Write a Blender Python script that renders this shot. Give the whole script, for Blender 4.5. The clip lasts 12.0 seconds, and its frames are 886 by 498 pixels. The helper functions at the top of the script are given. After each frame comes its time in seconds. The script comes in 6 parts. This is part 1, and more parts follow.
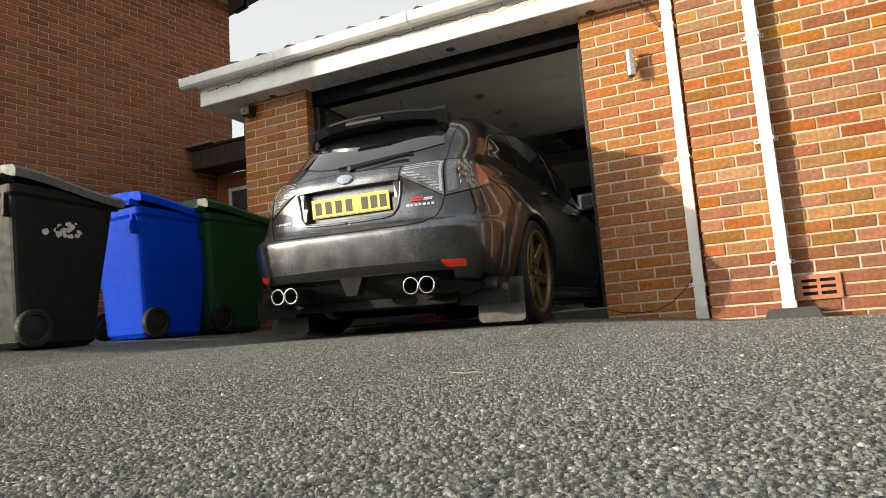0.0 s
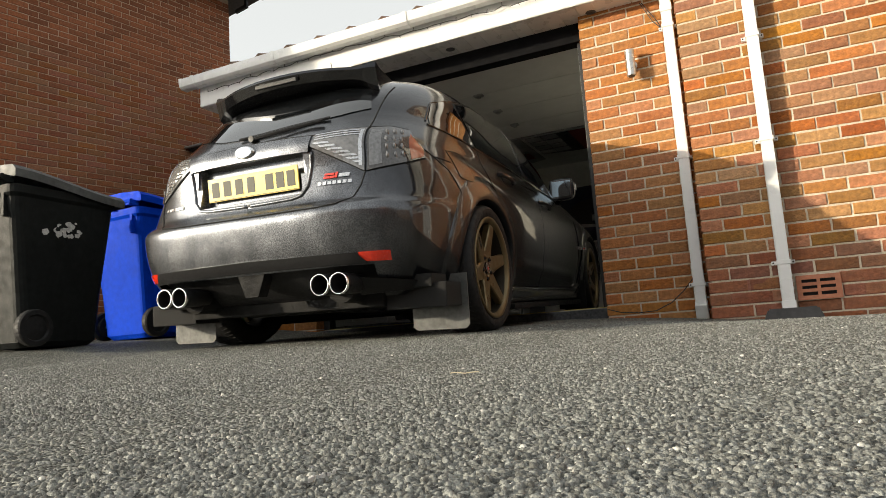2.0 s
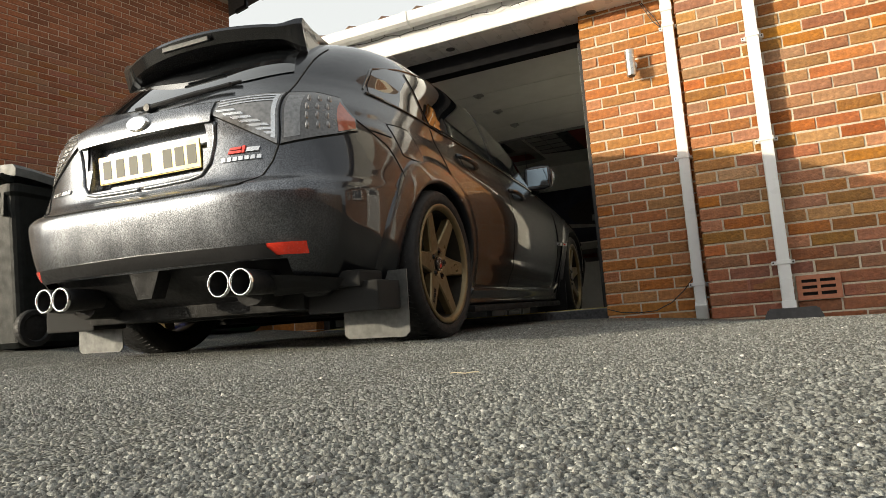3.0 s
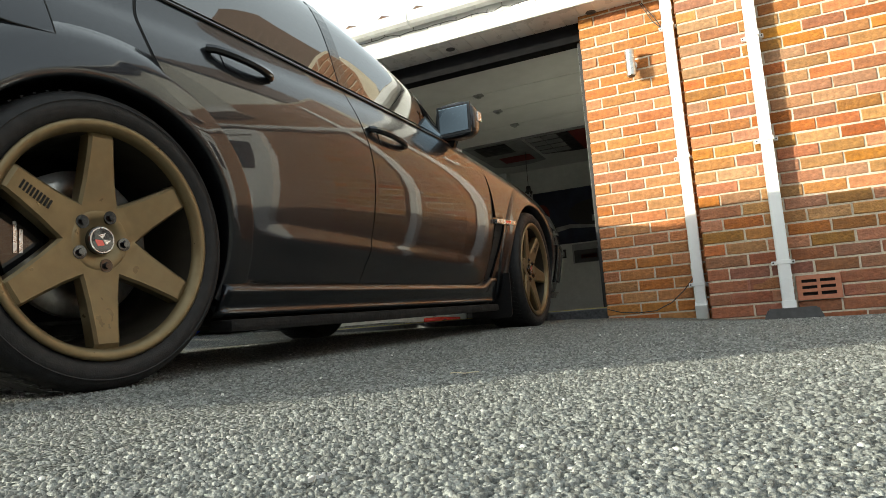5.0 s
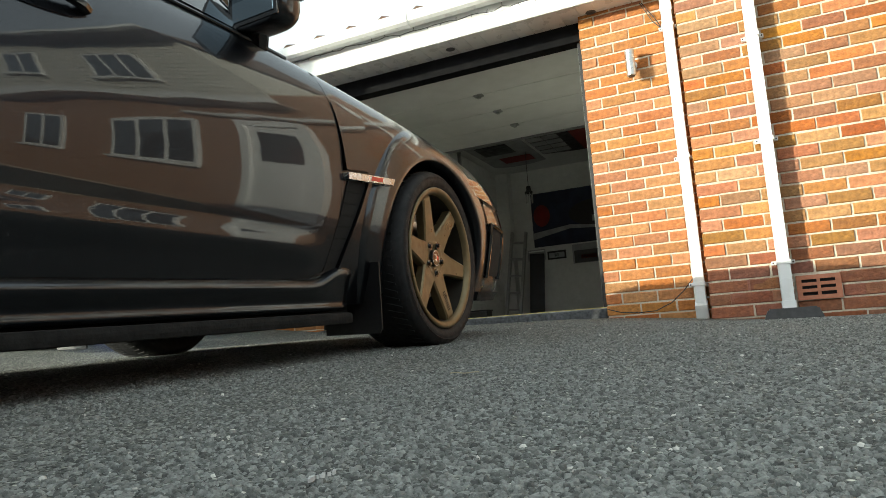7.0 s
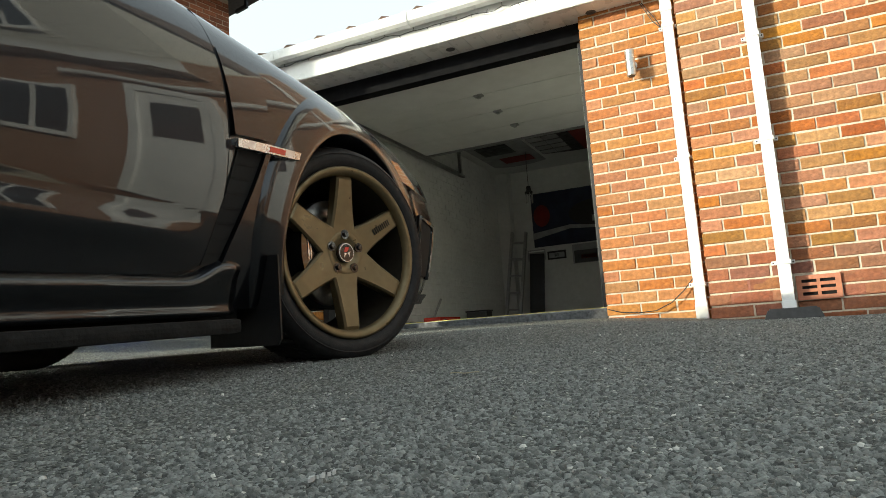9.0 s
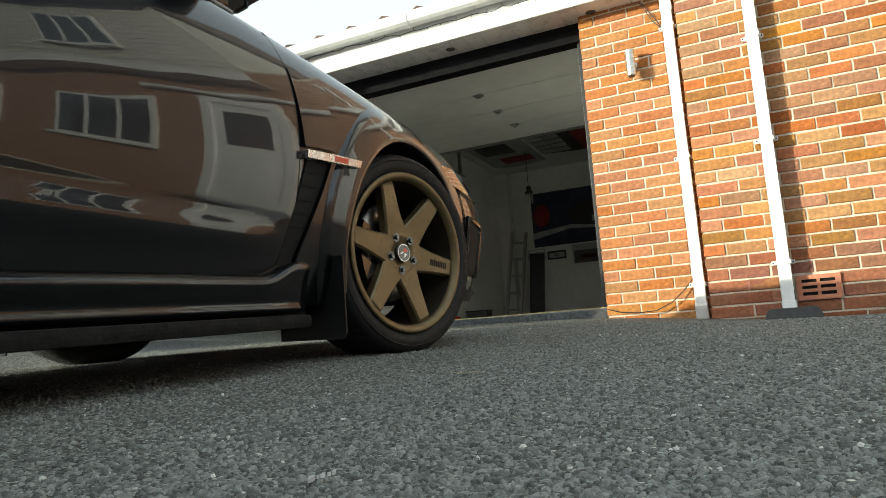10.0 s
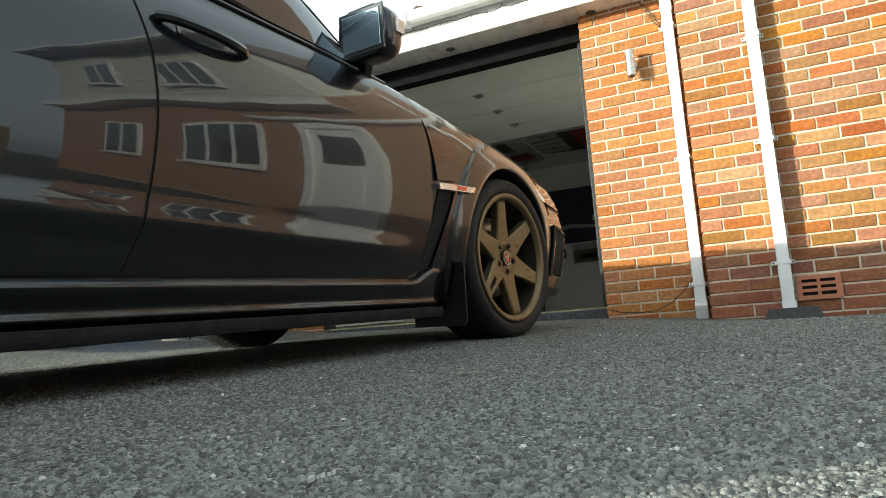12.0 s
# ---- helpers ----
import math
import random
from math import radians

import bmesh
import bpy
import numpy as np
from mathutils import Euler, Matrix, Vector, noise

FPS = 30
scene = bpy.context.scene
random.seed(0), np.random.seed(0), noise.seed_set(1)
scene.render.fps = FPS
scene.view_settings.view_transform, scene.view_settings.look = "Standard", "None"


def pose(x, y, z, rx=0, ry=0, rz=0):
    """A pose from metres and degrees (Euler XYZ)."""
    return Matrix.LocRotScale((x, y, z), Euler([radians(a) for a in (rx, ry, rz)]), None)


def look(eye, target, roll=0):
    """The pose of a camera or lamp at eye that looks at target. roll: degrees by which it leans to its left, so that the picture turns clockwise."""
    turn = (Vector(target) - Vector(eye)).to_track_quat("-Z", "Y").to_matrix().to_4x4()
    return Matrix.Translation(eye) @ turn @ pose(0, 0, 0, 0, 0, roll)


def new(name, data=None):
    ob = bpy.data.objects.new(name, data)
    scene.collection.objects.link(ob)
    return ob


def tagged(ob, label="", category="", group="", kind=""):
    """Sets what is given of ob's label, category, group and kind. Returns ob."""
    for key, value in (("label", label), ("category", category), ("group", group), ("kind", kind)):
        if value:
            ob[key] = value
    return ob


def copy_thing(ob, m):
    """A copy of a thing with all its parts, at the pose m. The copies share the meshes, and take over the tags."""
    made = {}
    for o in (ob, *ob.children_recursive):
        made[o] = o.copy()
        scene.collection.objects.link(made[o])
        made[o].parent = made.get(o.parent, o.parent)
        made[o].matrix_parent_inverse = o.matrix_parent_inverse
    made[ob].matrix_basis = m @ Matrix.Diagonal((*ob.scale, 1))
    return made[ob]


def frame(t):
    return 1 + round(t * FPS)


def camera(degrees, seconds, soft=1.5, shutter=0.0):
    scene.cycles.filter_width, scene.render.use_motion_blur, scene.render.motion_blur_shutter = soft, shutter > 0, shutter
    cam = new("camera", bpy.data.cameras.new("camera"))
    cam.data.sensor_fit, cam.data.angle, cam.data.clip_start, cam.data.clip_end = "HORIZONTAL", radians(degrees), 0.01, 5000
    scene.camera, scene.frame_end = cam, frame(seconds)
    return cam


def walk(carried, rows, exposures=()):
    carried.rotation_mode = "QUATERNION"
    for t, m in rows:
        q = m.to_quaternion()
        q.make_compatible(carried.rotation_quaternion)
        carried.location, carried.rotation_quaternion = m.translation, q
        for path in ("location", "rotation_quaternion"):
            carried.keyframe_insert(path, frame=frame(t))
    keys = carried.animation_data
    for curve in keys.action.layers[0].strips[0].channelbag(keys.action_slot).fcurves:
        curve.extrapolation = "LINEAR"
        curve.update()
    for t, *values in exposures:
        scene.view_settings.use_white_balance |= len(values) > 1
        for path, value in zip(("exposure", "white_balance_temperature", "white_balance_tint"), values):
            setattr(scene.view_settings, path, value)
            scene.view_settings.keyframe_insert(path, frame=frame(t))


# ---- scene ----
# ---- camera and walk ----
EYE = (0.8808, -4.5278, -0.0551)
YAW, PITCH, ROLL = radians(-24.383), radians(7.506), -4.075
AIM = (EYE[0] + math.sin(YAW) * math.cos(PITCH), EYE[1] + math.cos(YAW) * math.cos(PITCH), EYE[2] + math.sin(PITCH))
cam = camera(67.19, 12.0, soft=0.5)
walk(cam, [(0.0, look(EYE, AIM, ROLL)), (12.0, look(EYE, AIM, ROLL))],
     exposures=[(0.0, 0.10, 6850, 7), (3.2, 0.20, 6900, 6), (4.8, 0.70, 6400, 0), (7.2, 0.58, 6150, -3), (8.8, 0.42, 6250, -2), (12.0, 0.62, 6050, -4)])

# ---- world and sun ----
SUN_WAY = Vector((0.760, 0.650, -0.2125)).normalized()
world = bpy.data.worlds.new("sky")
scene.world = world
world.use_nodes = True
wn = world.node_tree
sky = wn.nodes.new("ShaderNodeTexSky")
sky.sky_type = "NISHITA"
sky.sun_disc = False
sky.sun_elevation = math.asin(-SUN_WAY.z)
sky.sun_rotation = math.atan2(-SUN_WAY.x, -SUN_WAY.y)
sky.air_density, sky.dust_density, sky.ozone_density = 1.0, 4.0, 1.0
haze = wn.nodes.new("ShaderNodeHueSaturation")
haze.inputs["Saturation"].default_value, haze.inputs["Value"].default_value = 0.17, 1.8
wn.links.new(sky.outputs[0], haze.inputs["Color"])
veil = wn.nodes.new("ShaderNodeMix")
veil.data_type = "RGBA"
veil.inputs[0].default_value = 0.5
wn.links.new(haze.outputs[0], veil.inputs[6])
veil.inputs[7].default_value = (6.9, 7.2, 7.6, 1)
wn.links.new(veil.outputs[2], wn.nodes["Background"].inputs[0])
wn.nodes["Background"].inputs[1].default_value = 0.15
sun = new("sun", bpy.data.lights.new("sun", "SUN"))
sun.data.energy, sun.data.angle, sun.data.color = 5.0, radians(0.55), (1.0, 0.88, 0.70)
sun.matrix_world = look((-20, -15, 12), Vector((-20, -15, 12)) + SUN_WAY)


# ---- materials ----
def material(name, base, rough=0.6, metal=0.0, coat=0.0, grain=0.0, scale=30.0, bump=0.0, bump_scale=120.0, dark=0.6, island=0.0,
             spread=0.0, spec=0.5, stain=0.0, stain_scale=1.6):
    """A surface with large stains, fine grain, relief, and a change of tone from piece to piece."""
    m = bpy.data.materials.new(name)
    m.use_nodes = True
    nt = m.node_tree
    b = nt.nodes["Principled BSDF"]
    b.inputs["Roughness"].default_value = rough
    b.inputs["Metallic"].default_value = metal
    b.inputs["Coat Weight"].default_value = coat
    b.inputs["Coat Roughness"].default_value = 0.02
    b.inputs["Specular IOR Level"].default_value = spec
    co = nt.nodes.new("ShaderNodeTexCoord").outputs["Object"]
    col = None

    def noise_fac(sc, lo, hi, detail=6):
        t = nt.nodes.new("ShaderNodeTexNoise")
        t.inputs["Scale"].default_value, t.inputs["Detail"].default_value = sc, detail
        nt.links.new(co, t.inputs["Vector"])
        r = nt.nodes.new("ShaderNodeMapRange")
        r.inputs[1].default_value, r.inputs[2].default_value = 0.3, 0.7
        r.inputs[3].default_value, r.inputs[4].default_value = lo, hi
        nt.links.new(t.outputs["Fac"], r.inputs[0])
        return r.outputs[0]

    def times(sock, fac):
        mix = nt.nodes.new("ShaderNodeMix")
        mix.data_type, mix.blend_type = "RGBA", "MULTIPLY"
        mix.inputs[0].default_value = 1.0
        nt.links.new(sock, mix.inputs[6])
        nt.links.new(fac, mix.inputs[7])
        return mix.outputs[2]

    rgb = nt.nodes.new("ShaderNodeRGB")
    rgb.outputs[0].default_value = (*base, 1)
    col = rgb.outputs[0]
    if spread:
        info = nt.nodes.new("ShaderNodeObjectInfo").outputs["Random"]
        hsv = nt.nodes.new("ShaderNodeHueSaturation")
        for (a, c, k) in ((0.5 - 0.014 * spread, 0.5 + 0.022 * spread, "Hue"), (1 + 0.10 * spread, 1 - 0.22 * spread, "Saturation"),
                          (1 - 0.30 * spread, 1 + 0.26 * spread, "Value")):
            r = nt.nodes.new("ShaderNodeMapRange")
            r.inputs[3].default_value, r.inputs[4].default_value = a, c
            w = nt.nodes.new("ShaderNodeTexWhiteNoise")
            w.noise_dimensions = "1D"
            ad = nt.nodes.new("ShaderNodeMath")
            ad.inputs[1].default_value = {"Hue": 1.0, "Saturation": 7.3, "Value": 13.7}[k]
            nt.links.new(info, ad.inputs[0])
            nt.links.new(ad.outputs[0], w.inputs["W"])
            nt.links.new(w.outputs["Value"], r.inputs[0])
            nt.links.new(r.outputs[0], hsv.inputs[k])
        nt.links.new(col, hsv.inputs["Color"])
        col = hsv.outputs[0]
    if island:
        g = nt.nodes.new("ShaderNodeNewGeometry").outputs["Random Per Island"]
        r = nt.nodes.new("ShaderNodeMapRange")
        r.inputs[3].default_value, r.inputs[4].default_value = 1 - island, 1 + island
        nt.links.new(g, r.inputs[0])
        col = times(col, r.outputs[0])
    if grain:
        col = times(col, noise_fac(scale, 1 - grain, 1 + grain * 0.7))
    if stain:
        col = times(col, noise_fac(stain_scale, 1 - stain, 1 + stain * 0.4, 4))
    nt.links.new(col, b.inputs["Base Color"])
    if bump:
        t = nt.nodes.new("ShaderNodeTexNoise")
        t.inputs["Scale"].default_value, t.inputs["Detail"].default_value = bump_scale, 8
        nt.links.new(co, t.inputs["Vector"])
        bp = nt.nodes.new("ShaderNodeBump")
        bp.inputs["Strength"].default_value, bp.inputs["Distance"].default_value = bump, 0.01
        nt.links.new(t.outputs["Fac"], bp.inputs["Height"])
        nt.links.new(bp.outputs[0], b.inputs["Normal"])
    if grain and rough > 0.1:
        nt.links.new(noise_fac(scale * 0.7, max(0.02, rough - 0.12), min(1, rough + 0.12)), b.inputs["Roughness"])
    return m


def tarmac_material():
    m = bpy.data.materials.new("tarmac")
    m.use_nodes = True
    nt = m.node_tree
    b = nt.nodes["Principled BSDF"]
    co = nt.nodes.new("ShaderNodeTexCoord").outputs["Object"]
    v = nt.nodes.new("ShaderNodeTexVoronoi")
    v.inputs["Scale"].default_value = 165
    nt.links.new(co, v.inputs["Vector"])
    ramp = nt.nodes.new("ShaderNodeValToRGB")
    els = ramp.color_ramp.elements
    els[0].position, els[0].color = 0.0, (0.050, 0.053, 0.047, 1)
    els[1].position, els[1].color = 1.0, (0.46, 0.46, 0.40, 1)
    for p, c in ((0.45, (0.118, 0.123, 0.108, 1)), (0.8, (0.235, 0.238, 0.206, 1)), (0.93, (0.31, 0.315, 0.28, 1))):
        e = els.new(p)
        e.color = c
    bw = nt.nodes.new("ShaderNodeSeparateColor")
    nt.links.new(v.outputs["Color"], bw.inputs[0])
    nt.links.new(bw.outputs[0], ramp.inputs[0])
    big = nt.nodes.new("ShaderNodeTexNoise")
    big.inputs["Scale"].default_value, big.inputs["Detail"].default_value = 1.3, 5
    nt.links.new(co, big.inputs["Vector"])
    r = nt.nodes.new("ShaderNodeMapRange")
    r.inputs[1].default_value, r.inputs[2].default_value, r.inputs[3].default_value, r.inputs[4].default_value = 0.3, 0.7, 0.75, 1.25
    nt.links.new(big.outputs["Fac"], r.inputs[0])
    mix = nt.nodes.new("ShaderNodeMix")
    mix.data_type, mix.blend_type = "RGBA", "MULTIPLY"
    mix.inputs[0].default_value = 1
    nt.links.new(ramp.outputs[0], mix.inputs[6])
    nt.links.new(r.outputs[0], mix.inputs[7])
    gap = nt.nodes.new("ShaderNodeMapRange")
    for k, val in enumerate((0.36, 0.62, 1.35, 0.28), 1):
        gap.inputs[k].default_value = val
    nt.links.new(v.outputs["Distance"], gap.inputs[0])
    binder = nt.nodes.new("ShaderNodeMix")
    binder.data_type, binder.blend_type = "RGBA", "MULTIPLY"
    binder.inputs[0].default_value = 1
    nt.links.new(mix.outputs[2], binder.inputs[6])
    nt.links.new(gap.outputs[0], binder.inputs[7])
    nt.links.new(binder.outputs[2], b.inputs["Base Color"])
    b.inputs["Roughness"].default_value = 0.75
    inv = nt.nodes.new("ShaderNodeMath")
    inv.operation = "SUBTRACT"
    inv.inputs[0].default_value = 1
    nt.links.new(v.outputs["Distance"], inv.inputs[1])
    bp = nt.nodes.new("ShaderNodeBump")
    bp.inputs["Strength"].default_value, bp.inputs["Distance"].default_value = 0.9, 0.006
    nt.links.new(inv.outputs[0], bp.inputs["Height"])
    nt.links.new(bp.outputs[0], b.inputs["Normal"])
    return m


TARMAC = tarmac_material()
STONE = material("aggregate", (0.188, 0.194, 0.182), 0.72, island=0.6, grain=0.35, scale=260, bump=0.5, bump_scale=500)
STONE_PALE = material("pale_aggregate", (0.52, 0.51, 0.47), 0.7, island=0.3, grain=0.2, scale=200)
BRICK = material("brick_red", (0.37, 0.138, 0.042), 0.85, grain=0.32, scale=38, bump=0.9, bump_scale=70, spread=0.9)
BRICK_PIER = material("brick_orange", (0.40, 0.150, 0.041), 0.85, grain=0.34, scale=38, bump=0.9, bump_scale=70, spread=0.5)
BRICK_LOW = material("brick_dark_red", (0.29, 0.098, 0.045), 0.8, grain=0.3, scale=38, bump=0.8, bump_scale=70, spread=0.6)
BRICK_FAR = material("brick_brown", (0.255, 0.083, 0.033), 0.88, grain=0.28, scale=40, bump=0.7, bump_scale=90, spread=0.55)
BRICK_FAR_JOINED = material("brick_brown_far", (0.255, 0.083, 0.033), 0.88, grain=0.28, scale=40, bump=0.7, bump_scale=90, island=0.28)
MORTAR = material("mortar", (0.62, 0.55, 0.44), 0.95, grain=0.15, scale=60, bump=0.5, bump_scale=200, stain=0.12)
MORTAR_FAR = material("mortar_brown", (0.50, 0.38, 0.28), 0.95, grain=0.15, scale=60, bump=0.5, bump_scale=200)
WHITE = material("white_plastic", (0.80, 0.80, 0.79), 0.32, grain=0.03, scale=14, stain=0.10)
WHITE_PAINT = material("white_painted_wall", (0.66, 0.66, 0.63), 0.85, grain=0.06, scale=18, bump=0.25, bump_scale=60, stain=0.12)
DOOR_PAINT = material("garage_door_paint", (0.62, 0.62, 0.60), 0.5, grain=0.05, scale=8, stain=0.10)
DARK = material("black_paint", (0.012, 0.012, 0.013), 0.45, grain=0.2, scale=20)
BROWN = material("brown_stained_board", (0.055, 0.032, 0.026), 0.6, grain=0.3, scale=14, bump=0.2, bump_scale=60)
TILE = material("roof_tile", (0.16, 0.10, 0.075), 0.85, grain=0.3, scale=25, bump=0.6, bump_scale=60, spread=0.6)
STEEL = material("brushed_steel", (0.62, 0.61, 0.58), 0.32, 1.0, grain=0.08, scale=60)
ZINC = material("zinc_steel", (0.36, 0.36, 0.35), 0.45, 0.9, grain=0.2, scale=40)
PAINT = material("car_paint", (0.016, 0.0175, 0.0225), 0.32, 0.90, coat=1.0, grain=0.30, scale=1100, stain=0.10, spec=0.05)
PAINT.node_tree.nodes["Principled BSDF"].inputs["Coat IOR"].default_value = 1.48


def film_and_sun_sheen(m):
    """Dried spray in fine specks on the car's tail, paled further to carry the sun's sheen there."""
    nt = m.node_tree
    b = nt.nodes["Principled BSDF"]
    clean = b.inputs["Base Color"].links[0].from_socket
    co = nt.nodes.new("ShaderNodeTexCoord").outputs["Object"]
    xyz = nt.nodes.new("ShaderNodeSeparateXYZ")
    nt.links.new(co, xyz.inputs[0])
    along = nt.nodes.new("ShaderNodeMapRange")
    for k, v in enumerate((-0.66, -0.84, 0.0, 1.0), 1):
        along.inputs[k].default_value = v
    nt.links.new(xyz.outputs[0], along.inputs[0])
    specks = nt.nodes.new("ShaderNodeTexNoise")
    specks.inputs["Scale"].default_value, specks.inputs["Detail"].default_value = 190, 4
    nt.links.new(co, specks.inputs["Vector"])
    patches = nt.nodes.new("ShaderNodeTexNoise")
    patches.inputs["Scale"].default_value, patches.inputs["Detail"].default_value = 7, 4
    nt.links.new(co, patches.inputs["Vector"])
    fac = along.outputs[0]
    for tex, lo, hi in ((specks, 0.35, 1.0), (patches, 0.55, 1.0)):
        r = nt.nodes.new("ShaderNodeMapRange")
        for k, v in enumerate((0.38, 0.62, lo, hi), 1):
            r.inputs[k].default_value = v
        nt.links.new(tex.outputs["Fac"], r.inputs[0])
        mul = nt.nodes.new("ShaderNodeMath")
        mul.operation = "MULTIPLY"
        nt.links.new(fac, mul.inputs[0])
        nt.links.new(r.outputs[0], mul.inputs[1])
        fac = mul.outputs[0]
    mix = nt.nodes.new("ShaderNodeMix")
    mix.data_type = "RGBA"
    nt.links.new(fac, mix.inputs[0])
    nt.links.new(clean, mix.inputs[6])
    # paler than the spray itself: the sunlit rear's brightness is in this colour
    mix.inputs[7].default_value = (0.235, 0.246, 0.270, 1)
    nt.links.new(mix.outputs[2], b.inputs["Base Color"])


film_and_sun_sheen(PAINT)
GLASS_DARK = material("tinted_glass", (0.006, 0.007, 0.008), 0.02, 0.0, coat=1.0, spec=0.8)
TRIM = material("black_trim", (0.012, 0.012, 0.013), 0.42, spec=0.25, grain=0.2, scale=80, bump=0.1, bump_scale=500)
GLOSS_BLACK = material("gloss_black", (0.008, 0.008, 0.009), 0.12, coat=0.6)
GAP = material("panel_gap", (0.004, 0.004, 0.004), 0.9)
UNDER = material("underbody", (0.010, 0.010, 0.010), 0.85, spec=0.25, grain=0.4, scale=30, bump=0.3, bump_scale=80)
RUBBER = material("tyre_rubber", (0.016, 0.016, 0.017), 0.62, spec=0.25, grain=0.25, scale=60, bump=0.15, bump_scale=300)
BRONZE = material("bronze_alloy", (0.165, 0.125, 0.065), 0.38, 0.6, grain=0.10, scale=50, stain=0.08, stain_scale=9)
DISC = material("brake_disc", (0.55, 0.53, 0.50), 0.42, 1.0, grain=0.15, scale=90)
MIRROR = material("mirror_glass", (0.22, 0.27, 0.31), 0.03, 1.0)
BARREL = material("dark_alloy_barrel", (0.030, 0.025, 0.018), 0.5, 0.5, grain=0.2, scale=30)
CHROME = material("chrome", (0.82, 0.82, 0.82), 0.08, 1.0, grain=0.04, scale=30)
SILVER = material("silver_trim", (0.62, 0.63, 0.65), 0.25, 0.9, grain=0.06, scale=50)
LAMP = material("smoked_lamp_lens", (0.20, 0.20, 0.205), 0.12, 0.35, coat=1.0, grain=0.35, scale=70)
LAMP_DARK = material("smoked_lamp_dark", (0.065, 0.062, 0.062), 0.10, 0.2, coat=1.0, grain=0.4, scale=90)
AMBER = material("lamp_amber", (0.32, 0.075, 0.04), 0.12, coat=1.0, grain=0.2, scale=60)
RED = material("red_reflector", (0.75, 0.035, 0.012), 0.22, coat=1.0, grain=0.15, scale=200)
RED_BADGE = material("red_badge", (0.62, 0.05, 0.035), 0.25, coat=0.5)
BLUE_BADGE = material("blue_badge", (0.10, 0.14, 0.22), 0.25, 0.3, coat=1.0)
YELLOW = material("yellow_plate", (0.80, 0.60, 0.13), 0.35, grain=0.06, scale=30, stain=0.08, stain_scale=6)
PLATE_INK = material("plate_ink", (0.06, 0.058, 0.04), 0.6)
MUD = material("mud_flap", (0.10, 0.103, 0.10), 0.6, grain=0.3, scale=40, stain=0.3, stain_scale=9)
BIN_BLACK = material("bin_black", (0.011, 0.013, 0.013), 0.55, spec=0.15, grain=0.25, scale=30, bump=0.15, bump_scale=300, stain=0.25, stain_scale=5)
BIN_GREY = material("bin_lid_grey", (0.10, 0.105, 0.105), 0.5, spec=0.25, grain=0.25, scale=30, bump=0.15, bump_scale=300, stain=0.2, stain_scale=5)
BIN_BLUE = material("bin_blue", (0.0005, 0.050, 0.56), 0.5, spec=0.04, grain=0.12, scale=30, bump=0.12, bump_scale=300, stain=0.10, stain_scale=5)
BIN_GREEN = material("bin_green", (0.010, 0.060, 0.022), 0.42, spec=0.25, grain=0.2, scale=30, bump=0.12, bump_scale=300, stain=0.15, stain_scale=5)
SPRAY = material("white_spray_paint", (0.55, 0.55, 0.54), 0.7, grain=0.3, scale=60)
TERRA = material("terracotta_vent", (0.47, 0.19, 0.11), 0.8, grain=0.15, scale=40, bump=0.3, bump_scale=120)
GREY_PLASTIC = material("grey_plastic", (0.07, 0.07, 0.072), 0.6, grain=0.2, scale=40, stain=0.2, stain_scale=6)
CONCRETE = material("concrete", (0.30, 0.29, 0.27), 0.9, grain=0.25, scale=30, bump=0.7, bump_scale=60, stain=0.25)
LEAD = material("lead_flashing", (0.34, 0.35, 0.36), 0.5, 0.3, grain=0.2, scale=20)
YELLOW_LINE = material("yellow_line", (0.62, 0.52, 0.14), 0.8, grain=0.3, scale=40)
BANNER = material("navy_banner", (0.022, 0.028, 0.055), 0.8, grain=0.3, scale=6)
BANNER_RED = material("red_banner", (0.20, 0.022, 0.018), 0.8, grain=0.25, scale=6)
BANNER_WHITE = material("white_banner", (0.34, 0.34, 0.34), 0.8, grain=0.25, scale=6)
ALU = material("ladder_aluminium", (0.40, 0.40, 0.39), 0.4, 0.8, grain=0.15, scale=40)
WINDOW_GLASS = material("house_window_glass", (0.05, 0.06, 0.07), 0.04, coat=0.5, spec=0.8)
CLADDING = material("cream_cladding", (0.62, 0.60, 0.54), 0.7, grain=0.05, scale=12, stain=0.08)
FENCE = material("fence_board", (0.20, 0.13, 0.075), 0.85, grain=0.35, scale=16, bump=0.3, bump_scale=50)


# ---- helpers of this scene ----
def part(name, bm, mat, parent=None, label="", smooth=False):
    """Links a bmesh as one mesh object under a thing or a part."""
    me = bpy.data.meshes.new(name)
    bmesh.ops.recalc_face_normals(bm, faces=bm.faces[:]) if len(bm.faces) < 20000 else None
    bm.to_mesh(me)
    bm.free()
    for k in (mat if isinstance(mat, (list, tuple)) else [mat]):
        me.materials.append(k)
    if smooth:
        me.polygons.foreach_set("use_smooth", [True] * len(me.polygons))
    ob = new(name, me)
    if parent is not None:
        ob.parent = parent
    if label:
        ob["label"] = label
    return ob


def empty(name, m=None):
    ob = new(name)
    if m is not None:
        ob.matrix_world = m
    return ob


def box(bm, x0, x1, y0, y1, z0, z1, bevel=0.0, m=None):
    r = bmesh.ops.create_cube(bm, size=1.0)
    t = Matrix.Translation(((x0 + x1) / 2, (y0 + y1) / 2, (z0 + z1) / 2)) @ Matrix.Diagonal((abs(x1 - x0), abs(y1 - y0), abs(z1 - z0), 1))
    bmesh.ops.transform(bm, matrix=(m @ t if m is not None else t), verts=r["verts"])
    if bevel:
        es = list({e for v in r["verts"] for e in v.link_edges})
        bmesh.ops.bevel(bm, geom=es, offset=bevel, segments=2, profile=0.7, affect="EDGES")


